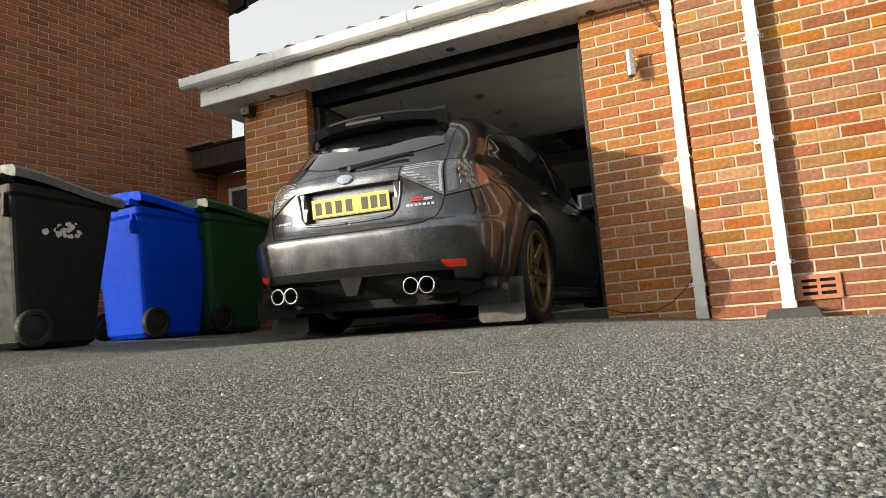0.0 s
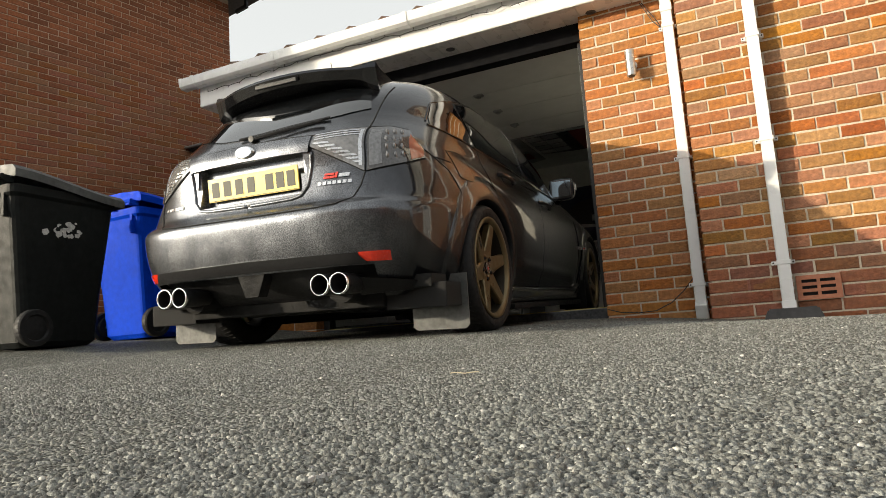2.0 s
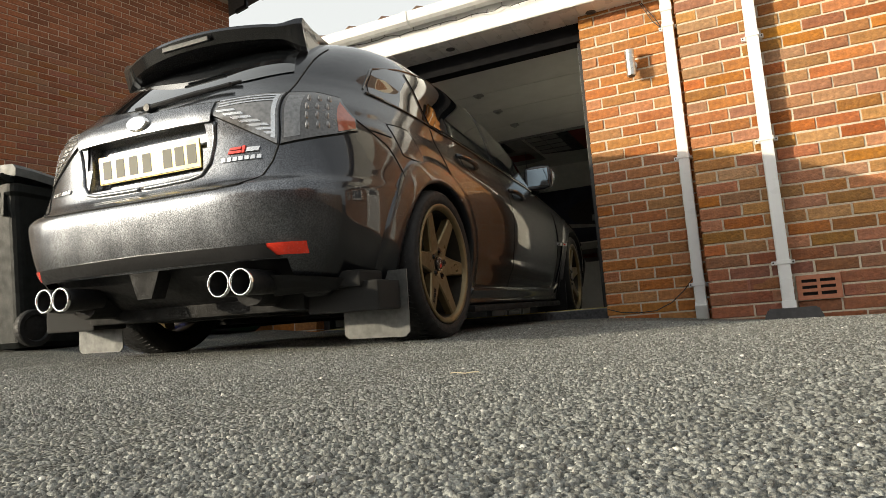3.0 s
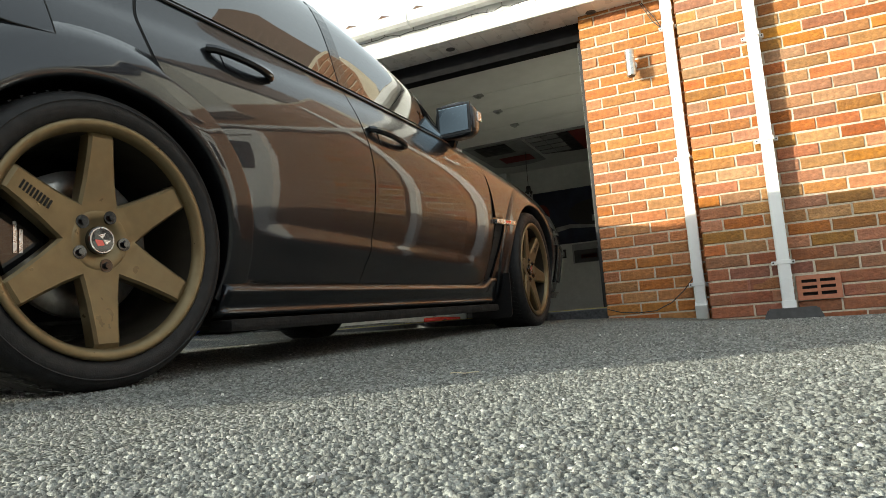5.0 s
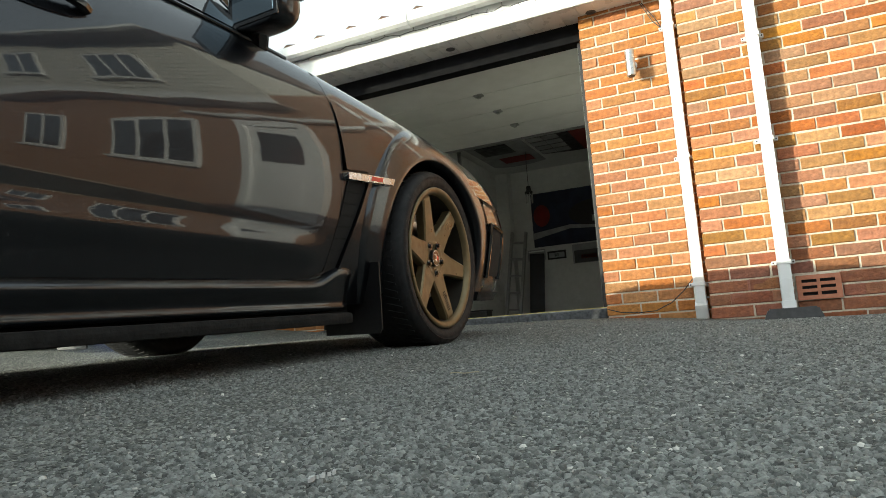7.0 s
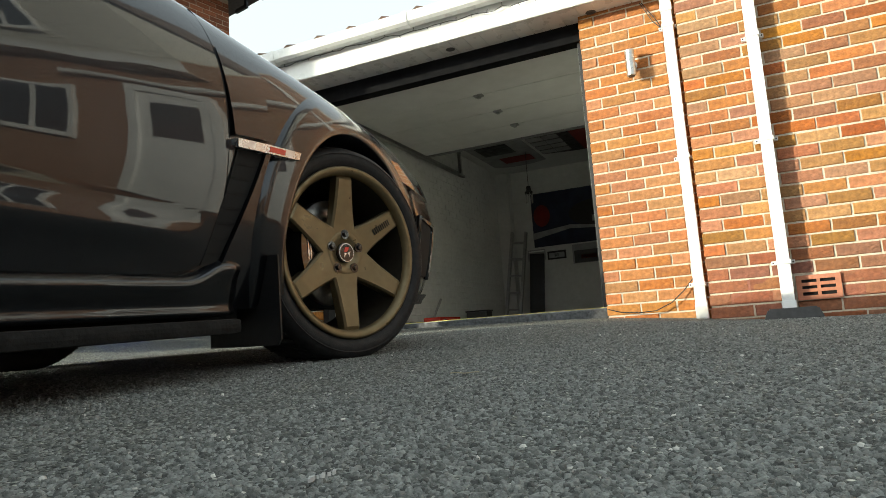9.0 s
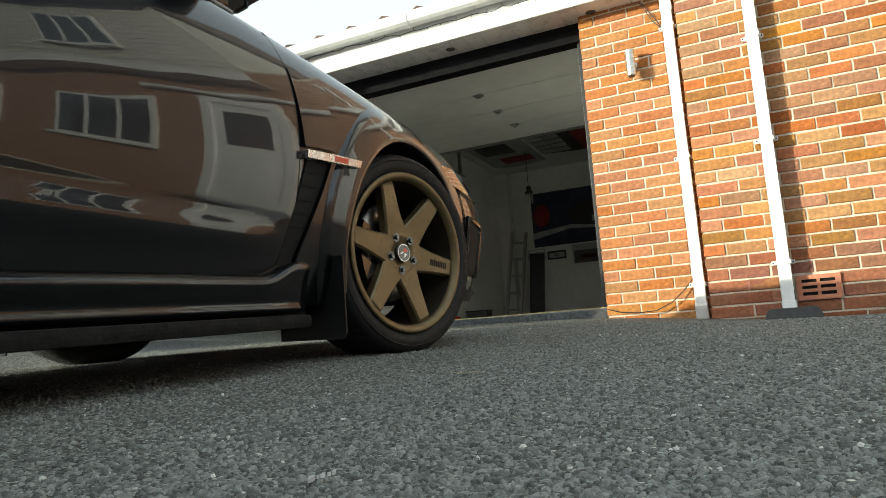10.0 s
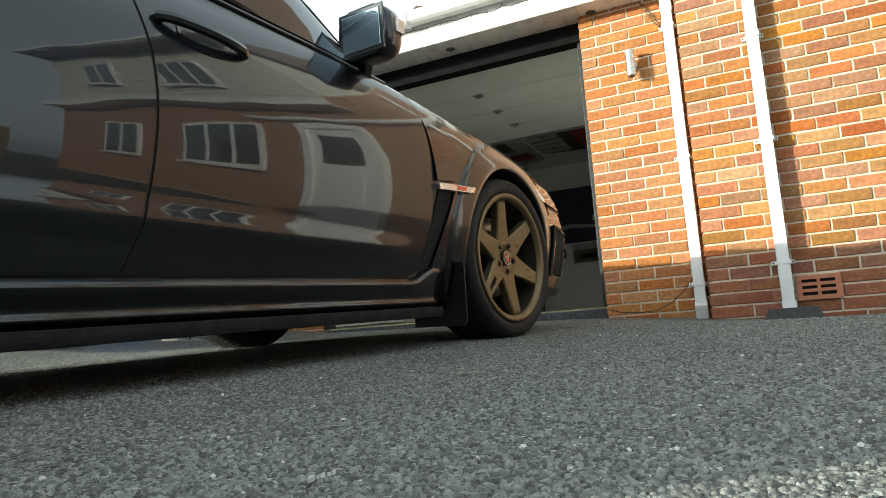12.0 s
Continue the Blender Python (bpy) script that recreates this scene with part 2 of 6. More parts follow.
def boxes(*args, bevel=0.0):
    bm = bmesh.new()
    for a in args:
        box(bm, *a, bevel=bevel)
    return bm


def rod(bm, a, b, r0, r1=None, n=12, caps=True):
    a, b = Vector(a), Vector(b)
    d = b - a
    q = d.to_track_quat("Z", "Y").to_matrix().to_4x4()
    bmesh.ops.create_cone(bm, cap_ends=caps, segments=n, radius1=r0, radius2=r0 if r1 is None else r1, depth=d.length,
                          matrix=Matrix.Translation((a + b) / 2) @ q)


def tube(bm, pts, r, n=8):
    """A round tube along a line of points."""
    pts = [Vector(p) for p in pts]
    rings = []
    for i, p in enumerate(pts):
        d = (pts[min(i + 1, len(pts) - 1)] - pts[max(i - 1, 0)]).normalized()
        s = d.cross(Vector((0, 0, 1)))
        s = s.normalized() if s.length > 0.05 else Vector((0, 1, 0)).cross(d).normalized()
        u = s.cross(d)
        rings.append([bm.verts.new(p + (s * math.cos(k * 2 * math.pi / n) + u * math.sin(k * 2 * math.pi / n)) * r) for k in range(n)])
    for a, b in zip(rings, rings[1:]):
        for k in range(n):
            bm.faces.new((a[k], a[(k + 1) % n], b[(k + 1) % n], b[k]))
    bm.faces.new(rings[0][::-1])
    bm.faces.new(rings[-1])


def lathe(bm, profile, n=48, axis="Y", closed=False):
    """Turns a line of (radius, along) about an axis."""
    rings = []
    for r, h in profile:
        ring = []
        for k in range(n):
            a = 2 * math.pi * k / n
            c, s = r * math.cos(a), r * math.sin(a)
            ring.append(bm.verts.new({"Y": (c, h, s), "Z": (c, s, h), "X": (h, c, s)}[axis]))
        rings.append(ring)
    pairs = list(zip(rings, rings[1:])) + ([(rings[-1], rings[0])] if closed else [])
    for a, b in pairs:
        for k in range(n):
            bm.faces.new((a[k], a[(k + 1) % n], b[(k + 1) % n], b[k]))


def prism(bm, outline, d0, d1, axis="Y"):
    """A flat outline of (a, b) given depth along an axis: Y takes (x, z), X takes (y, z), Z takes (x, y)."""
    def at(p, d):
        return {"Y": (p[0], d, p[1]), "X": (d, p[0], p[1]), "Z": (p[0], p[1], d)}[axis]
    f = [bm.verts.new(at(p, d0)) for p in outline]
    g = [bm.verts.new(at(p, d1)) for p in outline]
    bm.faces.new(f)
    bm.faces.new(g[::-1])
    for i in range(len(outline)):
        j = (i + 1) % len(outline)
        bm.faces.new((f[i], g[i], g[j], f[j]))


def lerp_table(table, v):
    xs = [p[0] for p in table]
    ys = [p[1] for p in table]
    return float(np.interp(v, xs, ys))


def smooth_table(table, v):
    """A smooth curve through a table (monotone cubic)."""
    n = len(table)
    if v <= table[0][0]:
        return table[0][1]
    if v >= table[-1][0]:
        return table[-1][1]
    i = max(k for k in range(n - 1) if table[k][0] <= v)
    def slope(k):
        if k == 0 or k == n - 1:
            return 0.0 if n < 2 else (table[min(k + 1, n - 1)][1] - table[max(k - 1, 0)][1]) / (table[min(k + 1, n - 1)][0] - table[max(k - 1, 0)][0])
        a = (table[k][1] - table[k - 1][1]) / (table[k][0] - table[k - 1][0])
        b = (table[k + 1][1] - table[k][1]) / (table[k + 1][0] - table[k][0])
        return 0.0 if a * b <= 0 else 2 * a * b / (a + b)
    x0, y0 = table[i]
    x1, y1 = table[i + 1]
    h = x1 - x0
    t = (v - x0) / h
    return (y0 * (1 + 2 * t) * (1 - t) ** 2 + slope(i) * h * t * (1 - t) ** 2 + y1 * t * t * (3 - 2 * t) + slope(i + 1) * h * t * t * (t - 1))


def step01(a, b, v):
    t = min(1.0, max(0.0, (v - a) / (b - a)))
    return t * t * (3 - 2 * t)


# ---- ground ----
GX, GY, G0 = -0.0182, 0.0351, -0.013


def ground_z(x, y):
    near = step01(14, 7, math.hypot(x + 1, y + 3))
    z = G0 + GX * x + GY * min(y, 1.5)
    z += 0.06 * step01(-2.1, -2.9, x) * step01(-5, -3, y)
    z -= 0.050 * step01(0.0, 1.1, x) * step01(-1.6, -0.3, y)
    z += 0.012 * step01(0.25, -0.35, x)
    return z * near - 0.15 * (1 - near)


def build_ground():
    xs = sorted(set([-220, -120, -60, -35] + [round(-22 + 2 * i, 3) for i in range(7)] + [round(-8 + 0.25 * i, 3) for i in range(57)] + [8, 12, 20, 35, 60, 120, 220]))
    ys = sorted(set([-220, -120, -60, -35, -25, -18, -14, -11] + [round(-9 + 0.25 * i, 3) for i in range(53)] + [6, 9, 14, 20, 35, 60, 120, 220]))
    vs = [(x, y, ground_z(x, y)) for y in ys for x in xs]
    w = len(xs)
    fs = [(j * w + i, j * w + i + 1, (j + 1) * w + i + 1, (j + 1) * w + i) for j in range(len(ys) - 1) for i in range(w - 1)]
    me = bpy.data.meshes.new("ground")
    me.from_pydata(vs, [], fs)
    me.materials.append(TARMAC)
    me.polygons.foreach_set("use_smooth", [True] * len(me.polygons))
    return tagged(new("ground", me), "dark grey tarmac driveway with coarse pale aggregate", "driveway", kind="structure")


build_ground()

# ---- garage and house walls ----
PIER_TOP = 2.10
RIGHT_Y, RIGHT_X = -0.1905, 0.655


def structure(name, bm, mat, label, category="wall"):
    return tagged(part(name, bm, mat), label, category, kind="structure")


# mortar cores, a little behind the brick faces
wall_pier = structure("wall_east", boxes((0.005, 0.70, 0.006, 0.215, -0.25, 2.6)), MORTAR, "sunlit red brick pier of the garage front with pale mortar")
wall_right = structure("wall_house", boxes((RIGHT_X + 0.006, 10.5, RIGHT_Y + 0.006, RIGHT_Y + 0.30, -0.35, 3.2)), MORTAR, "red brick house wall with pale mortar beside the garage")
wall_left_pier = structure("wall_west", boxes((-3.02, -2.356, 0.006, 0.215, -0.2, 2.15)), MORTAR, "red brick pier of the garage front in shade")

# inside of the garage
FLOOR_Z = 0.065
structure("floor", boxes((-2.75, 0.0, 0.05, 5.6, -0.10, FLOOR_Z)), CONCRETE, "grey concrete garage floor", "floor")
structure("threshold", boxes((-2.35, 0.0, 0.02, 0.30, -0.12, 0.060), bevel=0.012), material("rough_sill", (0.06, 0.062, 0.068), 0.7, grain=0.6, scale=45, bump=1.0, bump_scale=38, stain=0.4, stain_scale=7), "rough dark sill at the garage opening", "threshold")
structure("trim_line", boxes((-2.34, -0.01, 0.10, 0.16, 0.058, 0.070)), YELLOW_LINE, "thin faded yellow line along the garage sill", "line")
structure("wall_inner_west", boxes((-2.75, -2.56, 0.22, 5.6, -0.1, 2.6)), WHITE_PAINT, "white painted brick side wall inside the garage")
structure("wall_inner_east", boxes((0.32, 0.5, 0.22, 5.6, -0.1, 2.6)), WHITE_PAINT, "white painted side wall inside the garage")
structure("wall_inner_north", boxes((-2.75, 0.5, 5.42, 5.6, -0.1, 2.6)), WHITE_PAINT, "white painted back wall inside the garage")
structure("wall_inner_column", boxes((-2.555, -2.36, 5.22, 5.415, 0.07, 2.42), bevel=0.004), WHITE_PAINT, "white painted corner pillar in the garage", "pillar")
structure("ceiling", boxes((-2.75, 0.5, 0.22, 5.6, 2.44, 2.60)), WHITE_PAINT, "pale plasterboard garage ceiling", "ceiling")
structure("lintel", boxes((-2.40, 0.05, 0.09, 0.20, 1.985, 2.13), bevel=0.004), material("black_beam", (0.006, 0.006, 0.007), 0.85, spec=0.1, grain=0.3, scale=20), "black steel header beam over the garage opening", "lintel")
structure("trim_frame", boxes((-2.345, -2.29, 0.10, 0.19, 0.03, 1.985), bevel=0.003), DARK, "black garage door side frame", "frame")
structure("trim_frame", boxes((-0.045, 0.0, 0.12, 0.19, 0.03, 1.985), bevel=0.003), DARK, "black garage door side frame", "frame")


def garage_door():
    """The up-and-over door, pushed up flat under the ceiling."""
    root = empty("garage_door", pose(-1.2, 0.32, 2.02))
    tagged(root, "white sectional garage door slid open flat overhead", "garage door")
    y = 0.0
    for i in range(4):
        bm = boxes((-1.14, 1.14, y + 0.003, y + 0.492, 0.02, 0.06), bevel=0.006)
        part("door_panel", bm, DOOR_PAINT, root)
        if i:
            hinge = part("hinge", boxes((0.07, 0.15, y - 0.03, y + 0.03, 0.005, 0.02), (0.095, 0.125, y - 0.018, y + 0.018, -0.012, 0.008), bevel=0.003), ZINC, root, "small dark steel hinge")
        y += 0.495
    for sx in (-1, 1):
        bm = bmesh.new()
        box(bm, sx * 1.19 - 0.025, sx * 1.19 + 0.025, -0.1, 3.2, 0.0, 0.03, 0.004)
        box(bm, sx * 1.19 - 0.025, sx * 1.19 - 0.015, -0.1, 3.2, 0.0, 0.065, 0.002)
        part("rail", bm, ZINC, root, "grey steel track rail")
        for yy in (1.95, 3.1):
            part("bracket", boxes((sx * 1.19 - 0.02, sx * 1.19 + 0.02, yy - 0.02, yy + 0.02, 0.03, 0.40), bevel=0.003), ZINC, root)
        bm = bmesh.new()
        tube(bm, [(sx * 1.15, -0.12, -0.9), (sx * 1.15, -0.12, -0.2), (sx * 1.15, -0.05, -0.06), (sx * 1.15, 0.12, 0.0)], 0.012)
        part("guide", bm, ZINC, root)
    bm = bmesh.new()
    box(bm, -1.2, 1.2, 2.02, 2.07, 0.02, 0.075, 0.004)
    part("cross_bar", bm, ZINC, root)
    return root


garage_door()


def flat_print(name, x0, x1, y, z0, z1, base, shapes, label):
    """A print on the back wall with plain shapes in its colours."""
    root = empty(name, pose((x0 + x1) / 2, y, (z0 + z1) / 2))
    w, h = (x1 - x0) / 2, (z1 - z0) / 2
    part("sheet", boxes((-w, w, -0.004, 0.004, -h, h)), base, root)
    for sx0, sx1, sz0, sz1, mat in shapes:
        part("print", boxes((sx0 * w, sx1 * w, -0.008, -0.003, sz0 * h, sz1 * h), bevel=0.001), mat, root)
    return tagged(root, label, "print")


def ellipse_print(bm, cx, cy, rx, ry, z, axis, n=24, inner=0.0, d=0.004):
    out = [(cx + rx * math.cos(2 * math.pi * k / n), cy + ry * math.sin(2 * math.pi * k / n)) for k in range(n)]
    prism(bm, out, z, z + d, axis)


def wall_banner():
    root = empty("wall_banner", pose(-1.28, 5.41, 1.63))
    bm = bmesh.new()
    rows = 14
    vs = [[bm.verts.new((-0.78 + 1.56 * i / rows, -0.012 - 0.012 * math.sin(i * 1.3) ** 2, z)) for i in range(rows + 1)] for z in (-0.42, -0.14, 0.14, 0.42)]
    for a, b in zip(vs, vs[1:]):
        for i in range(rows):
            bm.faces.new((a[i], a[i + 1], b[i + 1], b[i]))
    part("sheet", bm, BANNER, root, smooth=True)
    bm = bmesh.new()
    ellipse_print(bm, -0.62, 0.06, 0.13, 0.17, -0.034, "Y")
    part("print", bm, BANNER_RED, root)
    bm = bmesh.new()
    ellipse_print(bm, 0.22, 0.02, 0.42, 0.20, -0.033, "Y")
    part("print", bm, DARK, root)
    bm = bmesh.new()
    prism(bm, [(-0.78, -0.20), (-0.2, -0.13), (0.45, -0.21), (0.45, -0.24), (-0.2, -0.19), (-0.78, -0.30)], -0.034, -0.031, "Y")
    part("print", bm, BANNER_WHITE, root)
    for i in range(5):
        part("print", boxes((0.15 + i * 0.105, 0.225 + i * 0.105, -0.036, -0.033, -0.12, -0.03), bevel=0.001), BANNER_WHITE, root)
    return tagged(root, "dark navy banner with red and white shapes on the wall", "banner")


wall_banner()
flat_print("calendar", -2.18, -1.90, 5.408, 1.01, 1.18, BANNER_WHITE, [(-0.7, 0.75, -0.45, 0.2, GREY_PLASTIC), (-0.9, 0.9, 0.55, 0.8, WHITE)], "pale printed picture of a car on the wall")
flat_print("number_frame", -1.87, -1.58, 5.408, 1.00, 1.13, DARK, [(-0.82, 0.82, -0.6, 0.55, BANNER_WHITE), (-0.25, 0.25, -0.4, 0.35, GREY_PLASTIC)], "small black framed print hanging on a cable")
flat_print("calendar", -1.48, -0.98, 5.408, 0.90, 1.19, BANNER_WHITE, [(-0.9, 0.9, -0.95, 0.35, GREY_PLASTIC), (-0.5, 0.45, -0.55, -0.15, BANNER_RED)], "wall calendar with a picture of a red car")


def ceiling_banner(x, y, w, d, shapes, base, label):
    root = empty("ceiling_banner", pose(x, y, 2.425))
    bm = bmesh.new()
    n = 8
    vs = [[bm.verts.new((-w / 2 + w * i / n, -d / 2 + d * j / 4, -0.02 * math.sin(math.pi * i / n) * (1 + 0.5 * math.sin(j * 2.1)))) for i in range(n + 1)] for j in range(5)]
    for a, b in zip(vs, vs[1:]):
        for i in range(n):
            bm.faces.new((a[i], a[i + 1], b[i + 1], b[i]))
    part("sheet", bm, base, root, smooth=True)
    for x0, x1, y0, y1, mat in shapes:
        part("print", boxes((x0 * w / 2, x1 * w / 2, y0 * d / 2, y1 * d / 2, -0.042, -0.036)), mat, root)
    return tagged(root, label, "banner", group="banners on the garage ceiling")


ceiling_banner(-1.0, 2.95, 1.5, 0.8, [(-0.9 + i * 0.11, -0.84 + i * 0.11, -0.8, 0.8, BANNER_WHITE) for i in range(8)] + [(0.1, 0.9, -0.6, 0.6, BANNER_WHITE)], DARK, "black and white striped banner pinned to the ceiling")
ceiling_banner(-0.95, 4.0, 1.2, 1.1, [(-0.95 + 0.35 * (i % 3), -0.62 + 0.35 * (i % 3), -0.8 + 0.4 * j, -0.5 + 0.4 * j, BANNER_WHITE) for i in range(2) for j in range(4)] + [(0.0, 0.95, -0.9, 0.9, BANNER_RED)], DARK, "dark banner with white bars and a red field on the ceiling")
ceiling_banner(-2.0, 4.1, 0.8, 1.5, [(-0.6, 0.5, -0.7, -0.1, DARK), (-0.3, 0.8, 0.2, 0.6, BANNER_RED)], BANNER_WHITE, "pale grey banner with dark shapes on the ceiling")
ceiling_banner(-1.9, 2.9, 0.9, 0.7, [(-0.8 + i * 0.4, -0.55 + i * 0.4, -0.6, 0.5, BANNER_WHITE) for i in range(4)], DARK, "dark banner with pale bars on the ceiling")


def hanging_lamp():
    root = empty("work_lamp", pose(-1.72, 4.2, 1.78))
    bm = bmesh.new()
    rod(bm, (0, 0, 0.14), (0, 0, 0.64), 0.004)
    part("cable", bm, DARK, root)
    bm = bmesh.new()
    lathe(bm, [(0.0, 0.14), (0.03, 0.14), (0.035, 0.08), (0.055, 0.06), (0.055, 0.04)], 20, "Z")
    part("cap", bm, DARK, root)
    bm = bmesh.new()
    for k in range(6):
        rod(bm, (0.045 * math.cos(k * 1.047), 0.045 * math.sin(k * 1.047), -0.10), (0.05 * math.cos(k * 1.047), 0.05 * math.sin(k * 1.047), 0.045), 0.006)
    part("cage", bm, CHROME, root)
    tagged(root, "small wire caged lamp hanging from the garage ceiling", "lamp")


hanging_lamp()


def ladder():
    root = empty("ladder", pose(-2.40, 5.0, FLOOR_Z, -9, 6, 0))
    for x in (-0.09, 0.13):
        part("stile", boxes((x - 0.018, x + 0.018, -0.035, 0.035, 0, 1.42), bevel=0.004), ALU, root)
    for i in range(5):
        part("rung", boxes((-0.075, 0.115, -0.03, 0.03, 0.2 + i * 0.26, 0.225 + i * 0.26), bevel=0.003), ALU, root)
    tagged(root, "grey aluminium stepladder leaning folded against the wall", "ladder")


ladder()
root = empty("folded_board", pose(-2.05, 5.18, FLOOR_Z, -8, 3, 6))
part("panel", boxes((-0.11, 0.11, -0.03, 0.03, 0, 1.05), bevel=0.01), DARK, root)
tagged(root, "tall dark folded board leaning on the back wall", "board")
root = empty("storage_box", pose(-2.35, 3.6, FLOOR_Z))
part("body", boxes((-0.14, 0.14, -0.10, 0.10, 0, 0.17), bevel=0.008), GREY_PLASTIC, root)
part("lid", boxes((-0.15, 0.15, -0.11, 0.11, 0.171, 0.19), bevel=0.005), DARK, root)
tagged(root, "small dark storage box on the garage floor", "box")
root = empty("trolley_jack", pose(-2.28, 2.3, FLOOR_Z))
part("body", boxes((-0.10, 0.10, -0.28, 0.28, 0.03, 0.10), bevel=0.015), RED_BADGE, root)
for sx in (-0.11, 0.11):
    for sy in (-0.2, 0.2):
        bm = bmesh.new()
        rod(bm, (sx - 0.02, sy, 0.035), (sx + 0.02, sy, 0.035), 0.035)
        part("wheel", bm, DARK, root)
bm = bmesh.new()
rod(bm, (0, -0.22, 0.10), (0.02, -0.05, 0.30), 0.014)
part("handle", bm, ZINC, root)
tagged(root, "low red trolley jack on the garage floor", "jack")

# ---- eaves, gutter and roof over the garage ----
FX0, FX1, FY = -3.36, 4.6, -0.180


def soffit():
    bm = bmesh.new()
    box(bm, FX0 + 0.01, FX1, FY + 0.022, 0.10, 2.129, 2.139)
    structure("soffit", bm, WHITE, "white plastic soffit boards under the garage eaves", "soffit")
    ob = bpy.data.objects["soffit"]
    i = 0
    x = FX0 + 0.02
    while x < 0.64:
        part("soffit_board", boxes((x + 0.003, x + 0.117, FY + 0.024, 0.098, 2.123, 2.1285), bevel=0.002), WHITE, ob)
        x += 0.12
    for vx in (-2.68, -0.98, 0.1):
        bm = bmesh.new()
        lathe(bm, [(0.0, 2.117), (0.022, 2.117), (0.034, 2.121), (0.036, 2.123)], 20, "Z")
        vent = part("soffit_vent", bm, GREY_PLASTIC, ob, "small round beige soffit vent")
        vent.location = (vx, -0.02, 0)


soffit()
bm = bmesh.new()
box(bm, FX0, FX1, FY, FY + 0.02, 2.122, 2.34, 0.004)
box(bm, FX0, FX1, FY - 0.004, FY, 2.129, 2.139, 0.001)
box(bm, FX0, FX0 + 0.018, FY + 0.02, 0.4, 2.122, 2.34, 0.003)
structure("fascia", bm, WHITE, "white plastic fascia board under the gutter", "fascia")


def gutter():
    root = empty("gutter", pose(0, FY - 0.062, 2.335))
    bm = bmesh.new()
    prof = [(-0.056, 0.035), (-0.060, 0.035), (-0.060, 0.0), (-0.052, -0.035), (-0.030, -0.052), (0.030, -0.052), (0.052, -0.035), (0.058, 0.0), (0.058, 0.035), (0.054, 0.035),
            (0.054, 0.0), (0.048, -0.032), (0.028, -0.048), (-0.028, -0.048), (-0.048, -0.032), (-0.056, 0.0)]
    prism(bm, prof, FX0 - 0.11, FX1, "X")
    part("trough", bm, WHITE, root)
    prism_bm = bmesh.new()
    prism(prism_bm, [(a * 1.08, b * 1.08) for a, b in prof[1:9]], FX0 - 0.125, FX0 - 0.105, "X")
    part("end_cap", prism_bm, WHITE, root)
    for x in (FX0 + 0.02, -2.46, -1.22, 0.02):
        bm = bmesh.new()
        prism(bm, [(a * 1.10, b * 1.10) for a, b in prof], x - 0.02, x + 0.02, "X")
        part("gutter_joint", bm, WHITE, root)
    tagged(root, "white plastic gutter along the garage eaves", "gutter", kind="structure")


gutter()


def fairy_lights():
    root = empty("string_lights", pose(0, FY - 0.012, 2.255))
    rng = random.Random(4)
    pts = []
    x = FX0 + 0.12
    while x < 0.5:
        pts.append((x, -0.012 + rng.uniform(-0.008, 0.004), 0.005 + 0.018 * math.sin(x * 2.4) + rng.uniform(-0.012, 0.012)))
        x += 0.06
    bm = bmesh.new()
    tube(bm, pts, 0.0028, 5)
    part("cable", bm, DARK, root)
    bm = bmesh.new()
    for p in pts[::2]:
        rod(bm, p, (p[0] + rng.uniform(-0.015, 0.015), p[1] - 0.01, p[2] + rng.choice((-1, 1)) * 0.022), 0.003, 0.002, 5)
    part("bulbs", bm, DARK, root)["kind"] = "stuff"
    tagged(root, "string of dark unlit fairy lights under the gutter", "string lights")


fairy_lights()

# roof: a sloped deck with a row of profiled tiles at the eaves
ROOF_TILT = 24
roof = empty("roof_1", pose(0, FY - 0.06, 2.365, ROOF_TILT))
tagged(roof, "brown profiled concrete tile roof of the garage", "roof", kind="structure")
part("deck", boxes((FX0 - 0.03, FX1, 0.02, 6.2, -0.02, 0.0)), DARK, roof)


def roof_tile_mesh():
    bm = bmesh.new()
    n = 8
    prev = None
    for i in range(n + 1):
        x = 0.30 * i / n
        z = 0.028 * max(0.0, math.cos((i / n) * 2 * math.pi - math.pi) ** 3) + 0.012
        cur = [bm.verts.new((x, 0, z + 0.012)), bm.verts.new((x, 0.40, z)), bm.verts.new((x, 0, z - 0.010))]
        if prev:
            bm.faces.new((prev[0], cur[0], cur[1], prev[1]))
            bm.faces.new((prev[2], cur[2], cur[0], prev[0]))
        prev = cur
    me = bpy.data.meshes.new("roof_tile")
    bm.to_mesh(me)
    bm.free()
    me.materials.append(TILE)
    return me


TILE_MESH = roof_tile_mesh()
for row in range(4):
    for i in range(15 + 2):
        ob = new("roof_tile", TILE_MESH)
        ob.parent = roof
        ob.location = (FX0 - 0.02 + 0.30 * i, 0.33 * row, 0.004 + 0.006 * row)


